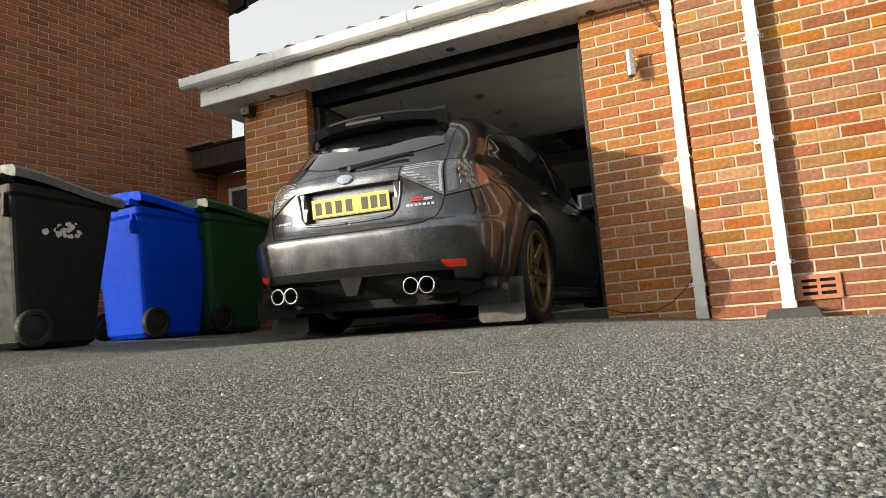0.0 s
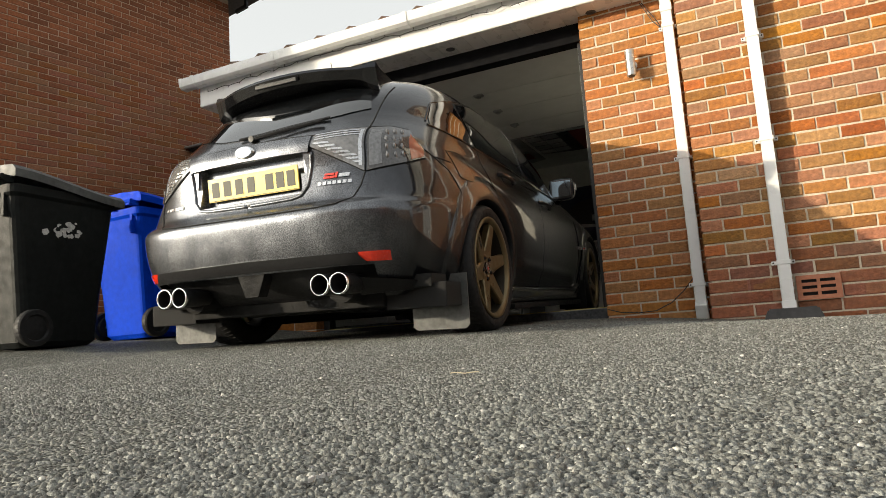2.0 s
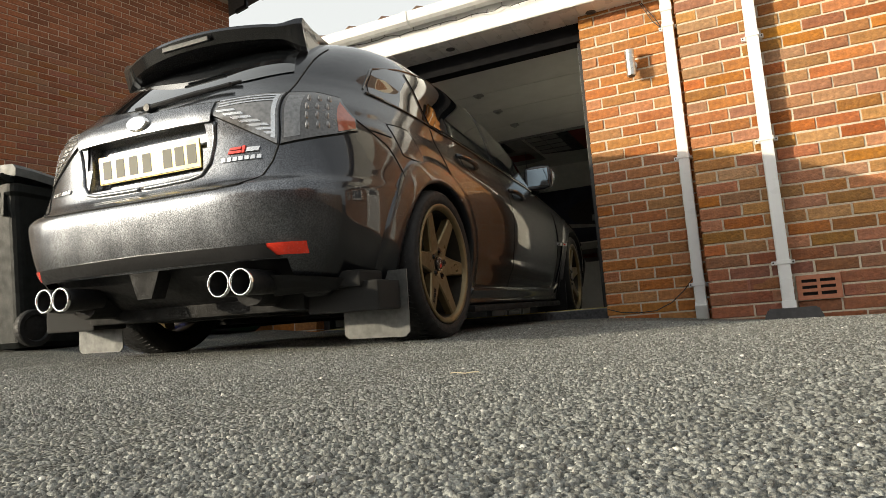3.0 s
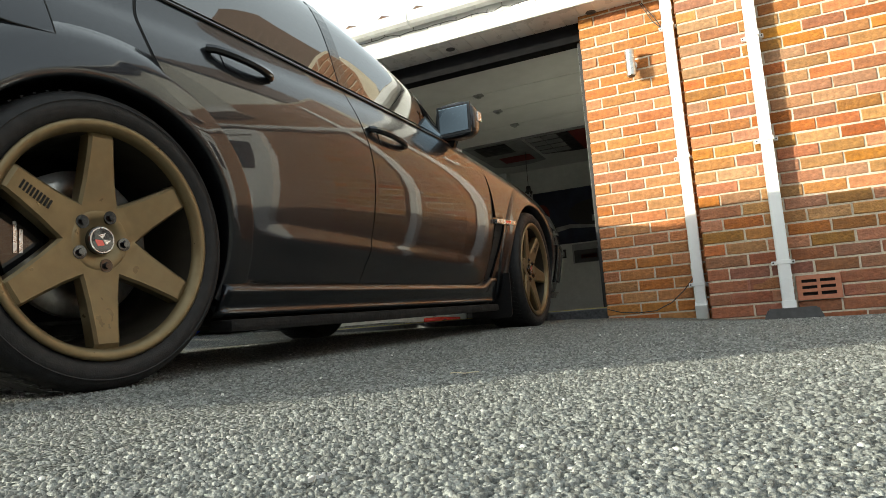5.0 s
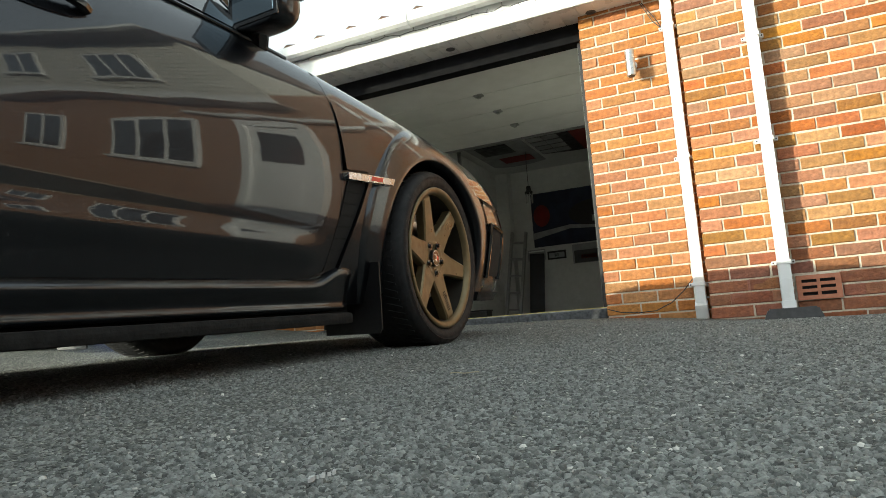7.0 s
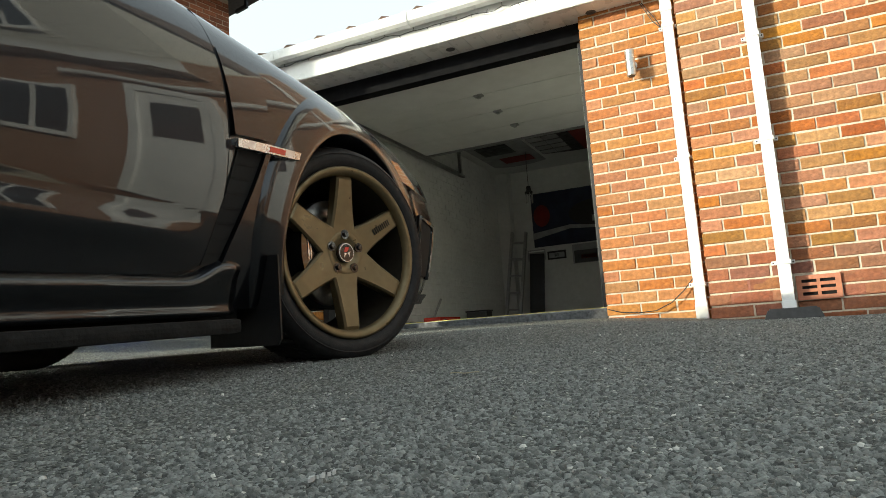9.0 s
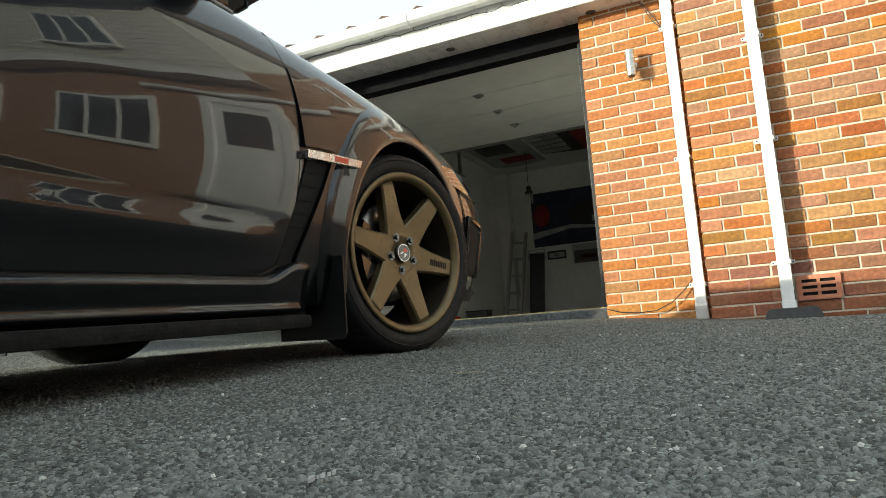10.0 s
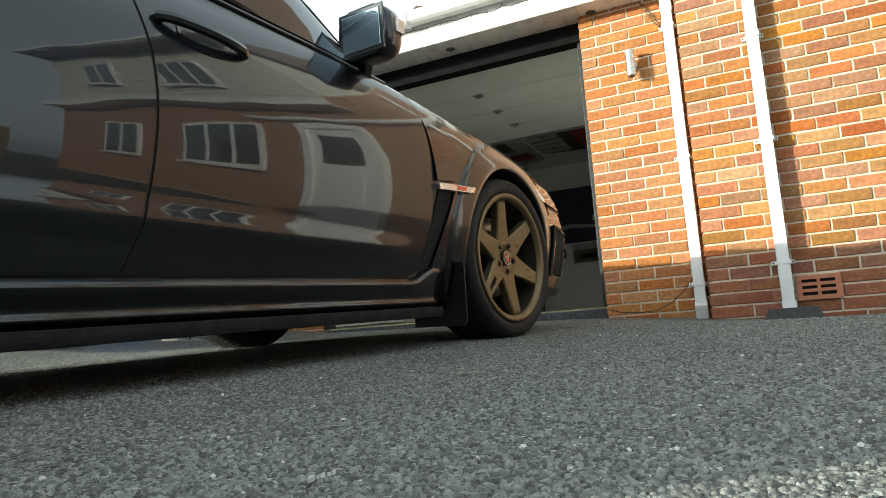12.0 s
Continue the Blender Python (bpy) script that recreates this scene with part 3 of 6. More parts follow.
# ---- pipes, vent and wall lamp ----
def downpipe(x, y, z0, z1, brackets, foot, label):
    root = empty("downpipe", pose(x, y, z0))
    h = z1 - z0
    part("pipe", boxes((-0.033, 0.033, -0.033, 0.033, 0.05 if foot == "shoe" else 0.0, h), bevel=0.006), WHITE, root)
    for b in brackets:
        part("bracket", boxes((-0.038, 0.038, -0.038, 0.038, b - z0 - 0.012, b - z0 + 0.012), (-0.062, -0.038, 0.018, 0.040, b - z0 - 0.011, b - z0 + 0.011),
                              (0.038, 0.062, 0.018, 0.040, b - z0 - 0.011, b - z0 + 0.011), bevel=0.002), WHITE, root)
        for s in (-0.052, 0.052):
            bm = bmesh.new()
            rod(bm, (s, 0.012, b - z0), (s, 0.019, b - z0), 0.005, n=8)
            part("screw", bm, GREY_PLASTIC, root)
    if foot == "shoe":
        m = Matrix.Translation((0, -0.012, 0.05)) @ Matrix.Rotation(radians(24), 4, "X")
        bm = bmesh.new()
        box(bm, -0.037, 0.037, -0.037, 0.037, -0.05, 0.05, 0.004, m)
        part("shoe", bm, WHITE, root)
        bm = bmesh.new()
        box(bm, -0.029, 0.029, -0.029, 0.029, -0.053, -0.0505, 0, m)
        part("outlet", bm, GAP, root, "dark open pipe end")
    else:
        part("collar", boxes((-0.037, 0.037, -0.037, 0.037, -0.002, 0.045), bevel=0.004), WHITE, root)
    for zz in (1.965,):
        if z1 > 2.0:
            part("collar", boxes((-0.038, 0.038, -0.038, 0.038, zz - z0, zz + 0.05 - z0), bevel=0.004), WHITE, root)
    return tagged(root, label, "downpipe", group="downpipes on the wall")


downpipe(0.597, -0.058, -0.055, 2.25, (0.16, 0.98, 1.87), "shoe", "white square plastic downpipe with an open shoe at its foot")
downpipe(1.072, RIGHT_Y - 0.058, -0.032, 3.0, (0.232, 0.96, 1.60), "gully", "white square plastic downpipe running into a grey gully cover")

bm = bmesh.new()
prism(bm, [(-0.155, 0.0), (0.155, 0.0), (0.125, 0.075), (-0.125, 0.075)], -0.16, -0.005, "Y")
bmesh.ops.bevel(bm, geom=bm.edges[:], offset=0.008, segments=2, affect="EDGES")
gully = empty("gully_cover", pose(1.085, RIGHT_Y, -0.105))
part("hood", bm, GREY_PLASTIC, gully)
for i in range(12):
    bm = bmesh.new()
    rod(bm, (-0.12 + i * 0.022, -0.155, 0.014), (-0.12 + i * 0.022, -0.164, 0.014), 0.0035, n=8)
    part("hole", bm, GAP, gully)
tagged(gully, "dark grey plastic gully cover at the foot of the pipe", "gully")


def air_brick():
    root = empty("air_brick", pose(1.237, RIGHT_Y - 0.004, 0.078))
    bm = bmesh.new()
    xs = [-0.112, -0.085, -0.008, 0.008, 0.085, 0.112]
    zs = [-0.070, -0.046, -0.026, -0.008, 0.010, 0.028, 0.046, 0.070]
    for i in range(5):
        for j in range(7):
            if i in (1, 3) and j in (1, 3, 5):
                continue
            box(bm, xs[i], xs[i + 1], -0.012, 0.003, zs[j], zs[j + 1])
    bmesh.ops.remove_doubles(bm, verts=bm.verts[:], dist=0.0004)
    part("grille", bm, TERRA, root)
    part("backing", boxes((-0.1, 0.1, 0.0035, 0.0085, -0.06, 0.06)), GAP, root, "dark void behind the slots")
    tagged(root, "terracotta air brick with six dark slots", "air brick")


air_brick()


def wall_lamp(x, z):
    root = empty("wall_lamp", pose(x, -0.075, z))
    bm = bmesh.new()
    lathe(bm, [(0.0, -0.092), (0.026, -0.092), (0.031, -0.088), (0.031, 0.088), (0.026, 0.092), (0.0, 0.092)], 32, "Z")
    part("body", bm, STEEL, root, smooth=False)
    bm = bmesh.new()
    lathe(bm, [(0.0, 0.072), (0.034, 0.072), (0.036, 0.060), (0.020, 0.052), (0.020, 0.028)], 24, "Y")
    part("bracket", bm, STEEL, root)
    for s in (-1, 1):
        bm = bmesh.new()
        lathe(bm, [(0.0, s * 0.0935), (0.022, s * 0.0935), (0.022, s * 0.0925)], 20, "Z")
        part("lens", bm, GREY_PLASTIC, root, "frosted lamp lens, unlit")
    tagged(root, "brushed steel cylinder up and down wall lamp, unlit", "wall lamp")


wall_lamp(0.335, 1.672)


def security_lamp():
    root = empty("security_lamp", pose(-2.93, -0.02, 2.03))
    part("base", boxes((-0.04, 0.04, -0.02, 0.02, -0.04, 0.06), bevel=0.006), DARK, root)
    part("head", boxes((-0.05, 0.05, -0.09, -0.02, -0.045, 0.035), bevel=0.012), DARK, root)
    bm = bmesh.new()
    lathe(bm, [(0.0, -0.096), (0.016, -0.096), (0.02, -0.09)], 16, "Y")
    part("sensor", bm, GREY_PLASTIC, root, "round sensor eye")
    tagged(root, "small black security sensor under the soffit", "sensor")


security_lamp()

# cable on the ground at the foot of the pier
bm = bmesh.new()
tube(bm, [(0.01, -0.03, 0.05), (0.10, -0.045, 0.022), (0.22, -0.05, 0.012), (0.32, -0.045, 0.016), (0.42, -0.04, 0.06), (0.5, -0.03, 0.13), (0.56, -0.025, 0.20)], 0.0035, 6)
tagged(part("ground_cable", bm, DARK), "thin dark cable sagging along the foot of the pier", "cable")
bm = bmesh.new()
tube(bm, [(0.43, -0.012, 2.10), (0.50, -0.014, 1.95), (0.555, -0.02, 1.88)], 0.003, 6)
tube(bm, [(0.44, -0.012, 2.10), (0.52, -0.014, 1.96), (0.56, -0.02, 1.87)], 0.003, 6)
tagged(part("wall_cable", bm, DARK), "two thin dark cables hanging behind the downpipe", "cable")

# ---- neighbour's house and the low link between ----
NB_ANGLE = 78.34
NB_CORNER = Vector((-5.88, 3.04, 0))
NB_WAY = Vector((math.cos(radians(NB_ANGLE)), math.sin(radians(NB_ANGLE)), 0))
NB = Matrix.Translation(NB_CORNER) @ Matrix.Rotation(radians(NB_ANGLE - 90), 4, "Z")
NB_LEN = 8.0
house = empty("neighbour_house", NB)
tagged(house, "brown brick gabled neighbour house with dark eaves, in shade", "house", kind="structure")
part("wall", boxes((-6.5, -0.008, -NB_LEN, 0.0, -0.3, 5.32)), MORTAR_FAR, house)
part("soffit", boxes((-6.8, 0.42, -NB_LEN - 0.3, 0.32, 5.32, 5.42), bevel=0.01), BROWN, house, "dark brown soffit board")
part("fascia", boxes((0.40, 0.44, -NB_LEN - 0.3, 0.34, 5.30, 5.52), bevel=0.004), BROWN, house)
part("gutter", boxes((0.44, 0.53, -NB_LEN - 0.3, 0.36, 5.42, 5.50), bevel=0.02), DARK, house, "black plastic gutter")
bm = bmesh.new()
box(bm, 0.02, 0.30, 0.10, 0.14, 5.14, 5.20, 0.006)
box(bm, 0.24, 0.30, 0.10, 0.14, 5.14, 5.34, 0.006)
part("bracket", bm, DARK, house, "dark gutter bracket")
bm = bmesh.new()
prism(bm, [(0.5, 5.45), (-6.9, 5.45), (-3.2, 7.8)], -NB_LEN - 0.3, 0.36, "Y")
part("roof", bm, TILE, house)

link = empty("link_building", pose(-5.2, 2.75, -0.13))
tagged(link, "low brick link with a dark brown flat roof edge", "extension", kind="structure")
part("wall", boxes((-0.85, 1.9, 0.0, 0.25, -0.2, 2.62)), BRICK_FAR_JOINED, link)
part("fascia", boxes((-0.78, 1.9, -0.42, -0.38, 2.62, 2.90), bevel=0.005), BROWN, link, "dark brown fascia boards")
for i in range(17):
    part("board", boxes((-0.775 + i * 0.155, -0.625 + i * 0.155, -0.430, -0.4205, 2.63, 2.885), bevel=0.003), BROWN, link)
part("soffit", boxes((-0.78, 1.9, -0.42, 0.0, 2.625, 2.65)), BROWN, link)
part("roof", boxes((-0.80, 1.9, -0.45, 3.0, 2.90, 2.94), bevel=0.01), DARK, link)
part("flashing", boxes((-0.86, -0.35, -0.50, -0.2, 2.942, 2.965), bevel=0.006), LEAD, link, "creased grey lead flashing")
part("cladding", boxes((-0.38, 1.9, 0.2, 0.25, 2.94, 4.1), bevel=0.004), BROWN, link, "dark brown vertical boarding")
win = part("window", boxes((-0.50, -0.45, -0.03, 0.04, 1.29, 2.39), (-0.45, 0.38, -0.03, 0.04, 2.34, 2.39), (-0.45, 0.38, -0.03, 0.04, 1.29, 1.34), (-0.12, -0.07, -0.03, 0.04, 1.34, 2.34), bevel=0.004), WHITE, link, "white plastic window frame")
part("pane", boxes((-0.45, -0.12, -0.012, -0.006, 1.34, 2.34)), WINDOW_GLASS, win)
part("pane", boxes((-0.07, 0.38, -0.012, -0.006, 1.34, 2.34)), WINDOW_GLASS, win)


# ---- wheelie bins ----
def wheelie_bin(m, body_mat, lid_mat, label):
    """A two-wheeled bin; its wheels and handle are on the +y side."""
    root = empty("wheelie_bin", m)
    bm = bmesh.new()
    levels = [(0.0, 0.20, 0.215), (0.03, 0.225, 0.245), (0.30, 0.235, 0.270), (0.83, 0.272, 0.330), (0.85, 0.286, 0.345), (0.895, 0.288, 0.347), (0.895, 0.27, 0.33)]
    rings = []
    for z, hx, hy in levels:
        c = 0.05
        ring = []
        back = 0.10 * step01(0.0, 0.30, z) - 0.10 if z < 0.3 else 0.0
        for sx, sy, a0 in ((1, 1, 0), (-1, 1, 90), (-1, -1, 180), (1, -1, 270)):
            for k in range(5):
                a = radians(a0 + k * 22.5)
                ring.append(bm.verts.new((sx * (hx - c) + c * math.cos(a), sy * (hy - c) + c * math.sin(a), z)))
        rings.append(ring)
    for a, b in zip(rings, rings[1:]):
        for k in range(20):
            bm.faces.new((a[k], a[(k + 1) % 20], b[(k + 1) % 20], b[k]))
    bm.faces.new(rings[0][::-1])
    bm.faces.new(rings[-1])
    part("body", bm, body_mat, root)
    bm = bmesh.new()
    n = 10
    prev = None
    for i in range(n + 1):
        y = -0.375 + 0.72 * i / n
        zc = 0.910 + 0.075 * step01(0, 1, i / n)
        w = 0.305
        cur = [bm.verts.new(p) for p in ((-w, y, zc - 0.055), (-w, y, zc - 0.01), (-w + 0.03, y, zc + 0.015), (-0.1, y, zc + 0.03), (0.1, y, zc + 0.03), (w - 0.03, y, zc + 0.015), (w, y, zc - 0.01), (w, y, zc - 0.055))]
        if prev:
            for k in range(7):
                bm.faces.new((prev[k], prev[k + 1], cur[k + 1], cur[k]))
        else:
            bm.faces.new(cur)
        prev = cur
    bm.faces.new(prev[::-1])
    part("lid", bm, lid_mat, root)
    bm = bmesh.new()
    rod(bm, (-0.27, 0.39, 0.925), (0.27, 0.39, 0.925), 0.016)
    for s in (-0.24, 0.0, 0.24):
        box(bm, s - 0.02, s + 0.02, 0.32, 0.40, 0.90, 0.94, 0.005)
    part("handle", bm, body_mat, root)
    for s in (-1, 1):
        bm = bmesh.new()
        lathe(bm, [(0.03, s * 0.225), (0.068, s * 0.232), (0.075, s * 0.245), (0.098, s * 0.245), (0.103, s * 0.255), (0.103, s * 0.285), (0.098, s * 0.295), (0.075, s * 0.295), (0.068, s * 0.282), (0.03, s * 0.288), (0.0, s * 0.290)], 28, "X")
        wheel = part("wheel", bm, RUBBER, root)
        wheel.location = (0, 0.205, 0.103)
    bm = bmesh.new()
    rod(bm, (-0.26, 0.205, 0.103), (0.26, 0.205, 0.103), 0.012)
    part("axle", bm, ZINC, root)
    for s in (-0.2, 0.2):
        part("rib", boxes((s - 0.012, s + 0.012, 0.315, 0.345, 0.72, 0.86), bevel=0.004), body_mat, root)
    return tagged(root, label, "wheelie bin", group="wheelie bins beside the drive")


def stand(x, y, rz):
    return pose(x, y, ground_z(x, y) + 0.004, 0, 0, rz)


black_bin = wheelie_bin(stand(-2.98, -1.93, 182), BIN_BLACK, BIN_GREY, "black wheelie bin with a dusty grey lid and white spray mark")
wheelie_bin(stand(-3.10, -0.95, 177), BIN_BLUE, BIN_BLUE, "bright blue wheelie bin with a closed blue lid")
wheelie_bin(stand(-2.98, -0.42, 174), BIN_GREEN, BIN_GREEN, "dark green wheelie bin with a closed green lid")

rng_spray = random.Random(8)
for k in range(26):
    bm = bmesh.new()
    a, r = rng_spray.uniform(0, 6.283), rng_spray.uniform(0.05, 1.0)
    y, z, rr = 0.02 + 0.13 * r * math.cos(a), 0.675 + 0.055 * r * math.sin(a), rng_spray.uniform(0.010, 0.028)
    n = 9
    out = [(y + rr * rng_spray.uniform(0.5, 1.1) * math.cos(2 * math.pi * i / n), z + rr * rng_spray.uniform(0.4, 0.9) * math.sin(2 * math.pi * i / n)) for i in range(n)]
    prism(bm, out, -0.0005 - 0.00012 * k, 0.0, "X")
    ob = part("paint_mark", bm, SPRAY if k % 4 else BIN_BLACK, black_bin, "sprayed white paint mark")
    ob.matrix_local = Matrix.Translation((-0.2625, 0, 0.675)) @ Matrix.Rotation(radians(-4.0), 4, "Y") @ Matrix.Translation((0, 0, -0.675))


# ---- the car: x forward from the rear axle, y to its left, z up from the ground ----
MIDDLE = [(0.0, 1.05), (1.10, 1.05), (1.36, 0.50), (1.455, 0.37)]
WIDTH = [(0.17, 0.812), (0.20, 0.822), (0.25, 0.836), (0.30, 0.848), (0.35, 0.858), (0.40, 0.8675), (0.45, 0.8755), (0.50, 0.8810), (0.56, 0.8850), (0.62, 0.8865), (0.66, 0.8853), (0.70, 0.8818),
         (0.74, 0.8757), (0.78, 0.8665), (0.82, 0.8535), (0.87, 0.8335), (0.92, 0.809), (1.0, 0.785), (1.1, 0.757), (1.2, 0.722), (1.3, 0.672), (1.36, 0.62), (1.40, 0.55), (1.43, 0.44), (1.45, 0.30), (1.455, 0.20)]
REAR = [(0.17, -0.62), (0.24, -0.74), (0.30, -0.80), (0.40, -0.865), (0.50, -0.89), (0.585, -0.90), (0.612, -0.888), (0.645, -0.838), (0.70, -0.825), (0.80, -0.815), (0.90, -0.825), (0.95, -0.81), (1.0, -0.765),
        (1.1, -0.67), (1.2, -0.56), (1.28, -0.44), (1.33, -0.34), (1.38, -0.20), (1.42, 0.0), (1.45, 0.20), (1.455, 0.25)]
FRONT = [(0.17, 3.42), (0.22, 3.48), (0.30, 3.51), (0.45, 3.53), (0.58, 3.50), (0.66, 3.44), (0.72, 3.33), (0.77, 3.15), (0.81, 2.91), (0.845, 2.64), (0.875, 2.40), (0.91, 2.16), (0.955, 2.04),
         (1.1, 1.86), (1.2, 1.68), (1.3, 1.42), (1.36, 1.18), (1.40, 0.98), (1.43, 0.80), (1.45, 0.60), (1.455, 0.50)]
N_REAR = [(0.17, 5.6), (0.6, 5.4), (0.75, 4.8), (0.95, 4.2), (1.05, 3.8), (1.465, 3.4)]
N_FRONT = [(0.17, 9.0), (0.5, 8.5), (0.66, 7.0), (0.74, 6.5), (0.9, 6.5), (1.1, 5.5), (1.465, 4.0)]


def section(z):
    xm = lerp_table(MIDDLE, z)
    return (smooth_table(WIDTH, z), xm - smooth_table(REAR, z), smooth_table(FRONT, z) - xm, lerp_table(N_REAR, z), lerp_table(N_FRONT, z), xm)


def half_width(x, z):
    w, ar, af, nr, nf, xm = section(z)
    t, n = ((xm - x) / ar, nr) if x < xm else ((x - xm) / af, nf)
    return w * max(0.0, 1 - min(1.0, t) ** n) ** (1 / n)


RINGS = {}


def ring_line(z):
    """The right half of the car's outline at a height, from the rear's middle to the nose, with the length along it."""
    key = round(z, 4)
    if key not in RINGS:
        w, ar, af, nr, nf, xm = section(key)
        pts = []
        cut = 0.80
        for s in np.linspace(0, (1 - cut ** nr) ** (1 / nr), 26)[:-1]:
            pts.append((xm - ar * (1 - s ** nr) ** (1 / nr), w * s))
        for t in np.linspace(cut, 0, 46)[:-1]:
            pts.append((xm - ar * t, w * (1 - t ** nr) ** (1 / nr)))
        for t in np.linspace(0, cut, 46)[:-1]:
            pts.append((xm + af * t, w * (1 - t ** nf) ** (1 / nf)))
        for s in np.linspace((1 - cut ** nf) ** (1 / nf), 0, 26):
            pts.append((xm + af * max(0.0, 1 - s ** nf) ** (1 / nf), w * s))
        p = np.array(pts)
        cum = np.concatenate([[0], np.cumsum(np.hypot(*np.diff(p, axis=0).T))])
        RINGS[key] = (p, cum)
    return RINGS[key]


def wrap(q, z, off=0.0, side=-1):
    """The place on the skin at the length q round from the rear's middle, off metres proud of it."""
    p, cum = ring_line(z)
    x, y = np.interp(q, cum, p[:, 0]), np.interp(q, cum, p[:, 1])
    x1, y1 = np.interp(q + 0.01, cum, p[:, 0]), np.interp(q + 0.01, cum, p[:, 1])
    x0, y0 = np.interp(max(0, q - 0.01), cum, p[:, 0]), np.interp(max(0, q - 0.01), cum, p[:, 1])
    d = Vector((x1 - x0, y1 - y0)).normalized()
    return Vector((x - d.y * off, side * (y + d.x * off), z))


def flank(x, z, off=0.0, side=-1):
    return Vector((x, side * (half_width(x, z) + off), z))


def door_skin(x, z, off=0.0, side=-1):
    """The skin of the doors: a crease runs along them low down, sinking towards the front."""
    d = z - (0.388 - 0.028 * x)
    ridge = 0.0085 * (1 - step01(0.0, 0.048, d)) * (1 - step01(0.0, 0.060, -d))
    return flank(x, z, off + ridge * step01(0.42, 0.62, x) * step01(2.02, 1.84, x), side)


def door_panel(rear_edge, front_edge, low, high, off=0.003, nu=40, nv=60, side=-1, skirt=0.010):
    """A door between two upright edges (z to x) and two lines along (x to z), its rim turned in."""
    bm = bmesh.new()
    grid = []
    for j in range(nv + 1):
        row = []
        for i in range(nu + 1):
            u = i / nu
            x = rear_edge[0][1] * (1 - u) + front_edge[0][1] * u
            for _ in range(3):
                z = lerp_table(low, x) * (1 - j / nv) + lerp_table(high, x) * j / nv
                x = smooth_table(rear_edge, z) * (1 - u) + smooth_table(front_edge, z) * u
            row.append((x, z))
        grid.append(row)
    vs = [[bm.verts.new(door_skin(x, z, off, side)) for x, z in row] for row in grid]
    for a, b in zip(vs, vs[1:]):
        for i in range(nu):
            bm.faces.new((a[i], a[i + 1], b[i + 1], b[i]))
    edge = [(i, 0) for i in range(nu)] + [(nu, j) for j in range(nv)] + [(i, nv) for i in range(nu, 0, -1)] + [(0, j) for j in range(nv, 0, -1)]
    rim = [bm.verts.new(vs[j][i].co) for i, j in edge]
    inner = [bm.verts.new(door_skin(*grid[j][i], off - skirt, side)) for i, j in edge]
    for k in range(len(edge)):
        k2 = (k + 1) % len(edge)
        bm.faces.new((rim[k], inner[k], inner[k2], rim[k2]))
    return bm


def sill_panel(side):
    """The painted sill: a rounded upper edge that sweeps up behind the front wheel, a face that leans in, a lower roll."""
    prof = [(0.246, 0.832), (0.240, 0.846), (0.233, 0.856), (0.226, 0.8615), (0.219, 0.8615), (0.205, 0.852), (0.188, 0.839), (0.176, 0.834), (0.170, 0.837), (0.163, 0.839), (0.156, 0.834), (0.154, 0.80)]
    bm = bmesh.new()
    rows = []
    for i in range(71):
        x = 0.345 + 1.765 * i / 70
        up = 0.040 * step01(1.93, 2.07, x) ** 1.5
        swell = 0.005 * step01(1.85, 2.05, x)
        rows.append([bm.verts.new((x, side * (y + swell), z + (up if z > 0.19 else 0.0))) for z, y in prof])
    for a, b in zip(rows, rows[1:]):
        for k in range(len(prof) - 1):
            bm.faces.new((a[k], a[k + 1], b[k + 1], b[k]))
    bm.faces.new(rows[0])
    bm.faces.new(rows[-1][::-1])
    return bm


def line_at(line, t):
    """The place at the fraction t of a line of (a, z) points."""
    k = t * (len(line) - 1)
    i = min(int(k), len(line) - 2)
    f = k - i
    return (line[i][0] * (1 - f) + line[i + 1][0] * f, line[i][1] * (1 - f) + line[i + 1][1] * f)


def patch(fn, low, high, off=0.004, nu=24, nv=10, side=-1, skirt=0.014):
    """A panel that lies on the skin between two lines, with edges turned in."""
    bm = bmesh.new()
    grid = []
    for j in range(nv + 1):
        row = []
        for i in range(nu + 1):
            a, b = line_at(low, i / nu), line_at(high, i / nu)
            f = j / nv
            row.append(bm.verts.new(fn(a[0] * (1 - f) + b[0] * f, a[1] * (1 - f) + b[1] * f, off, side)))
        grid.append(row)
    for a, b in zip(grid, grid[1:]):
        for i in range(nu):
            bm.faces.new((a[i], a[i + 1], b[i + 1], b[i]))
    edge = [(i, 0) for i in range(nu)] + [(nu, j) for j in range(nv)] + [(i, nv) for i in range(nu, 0, -1)] + [(0, j) for j in range(nv, 0, -1)]
    inner = []
    for i, j in edge:
        a, b = line_at(low, i / nu), line_at(high, i / nu)
        f = j / nv
        inner.append(bm.verts.new(fn(a[0] * (1 - f) + b[0] * f, a[1] * (1 - f) + b[1] * f, off - skirt, side)))
    rim = [bm.verts.new(grid[j][i].co) for i, j in edge]
    for k in range(len(edge)):
        k2 = (k + 1) % len(edge)
        bm.faces.new((rim[k], inner[k], inner[k2], rim[k2]))
    return bm


def seam(fn, line, r=0.0026, off=0.0005, side=-1, n=40):
    bm = bmesh.new()
    tube(bm, [fn(*line_at(line, i / n), off, side) for i in range(n + 1)], r, 6)
    return bm


WHEEL_R, RIM_R = 0.328, 0.262
WHEEL_Z = 0.337
AXLES = (0.0, 2.645)
ARCH_R = 0.352


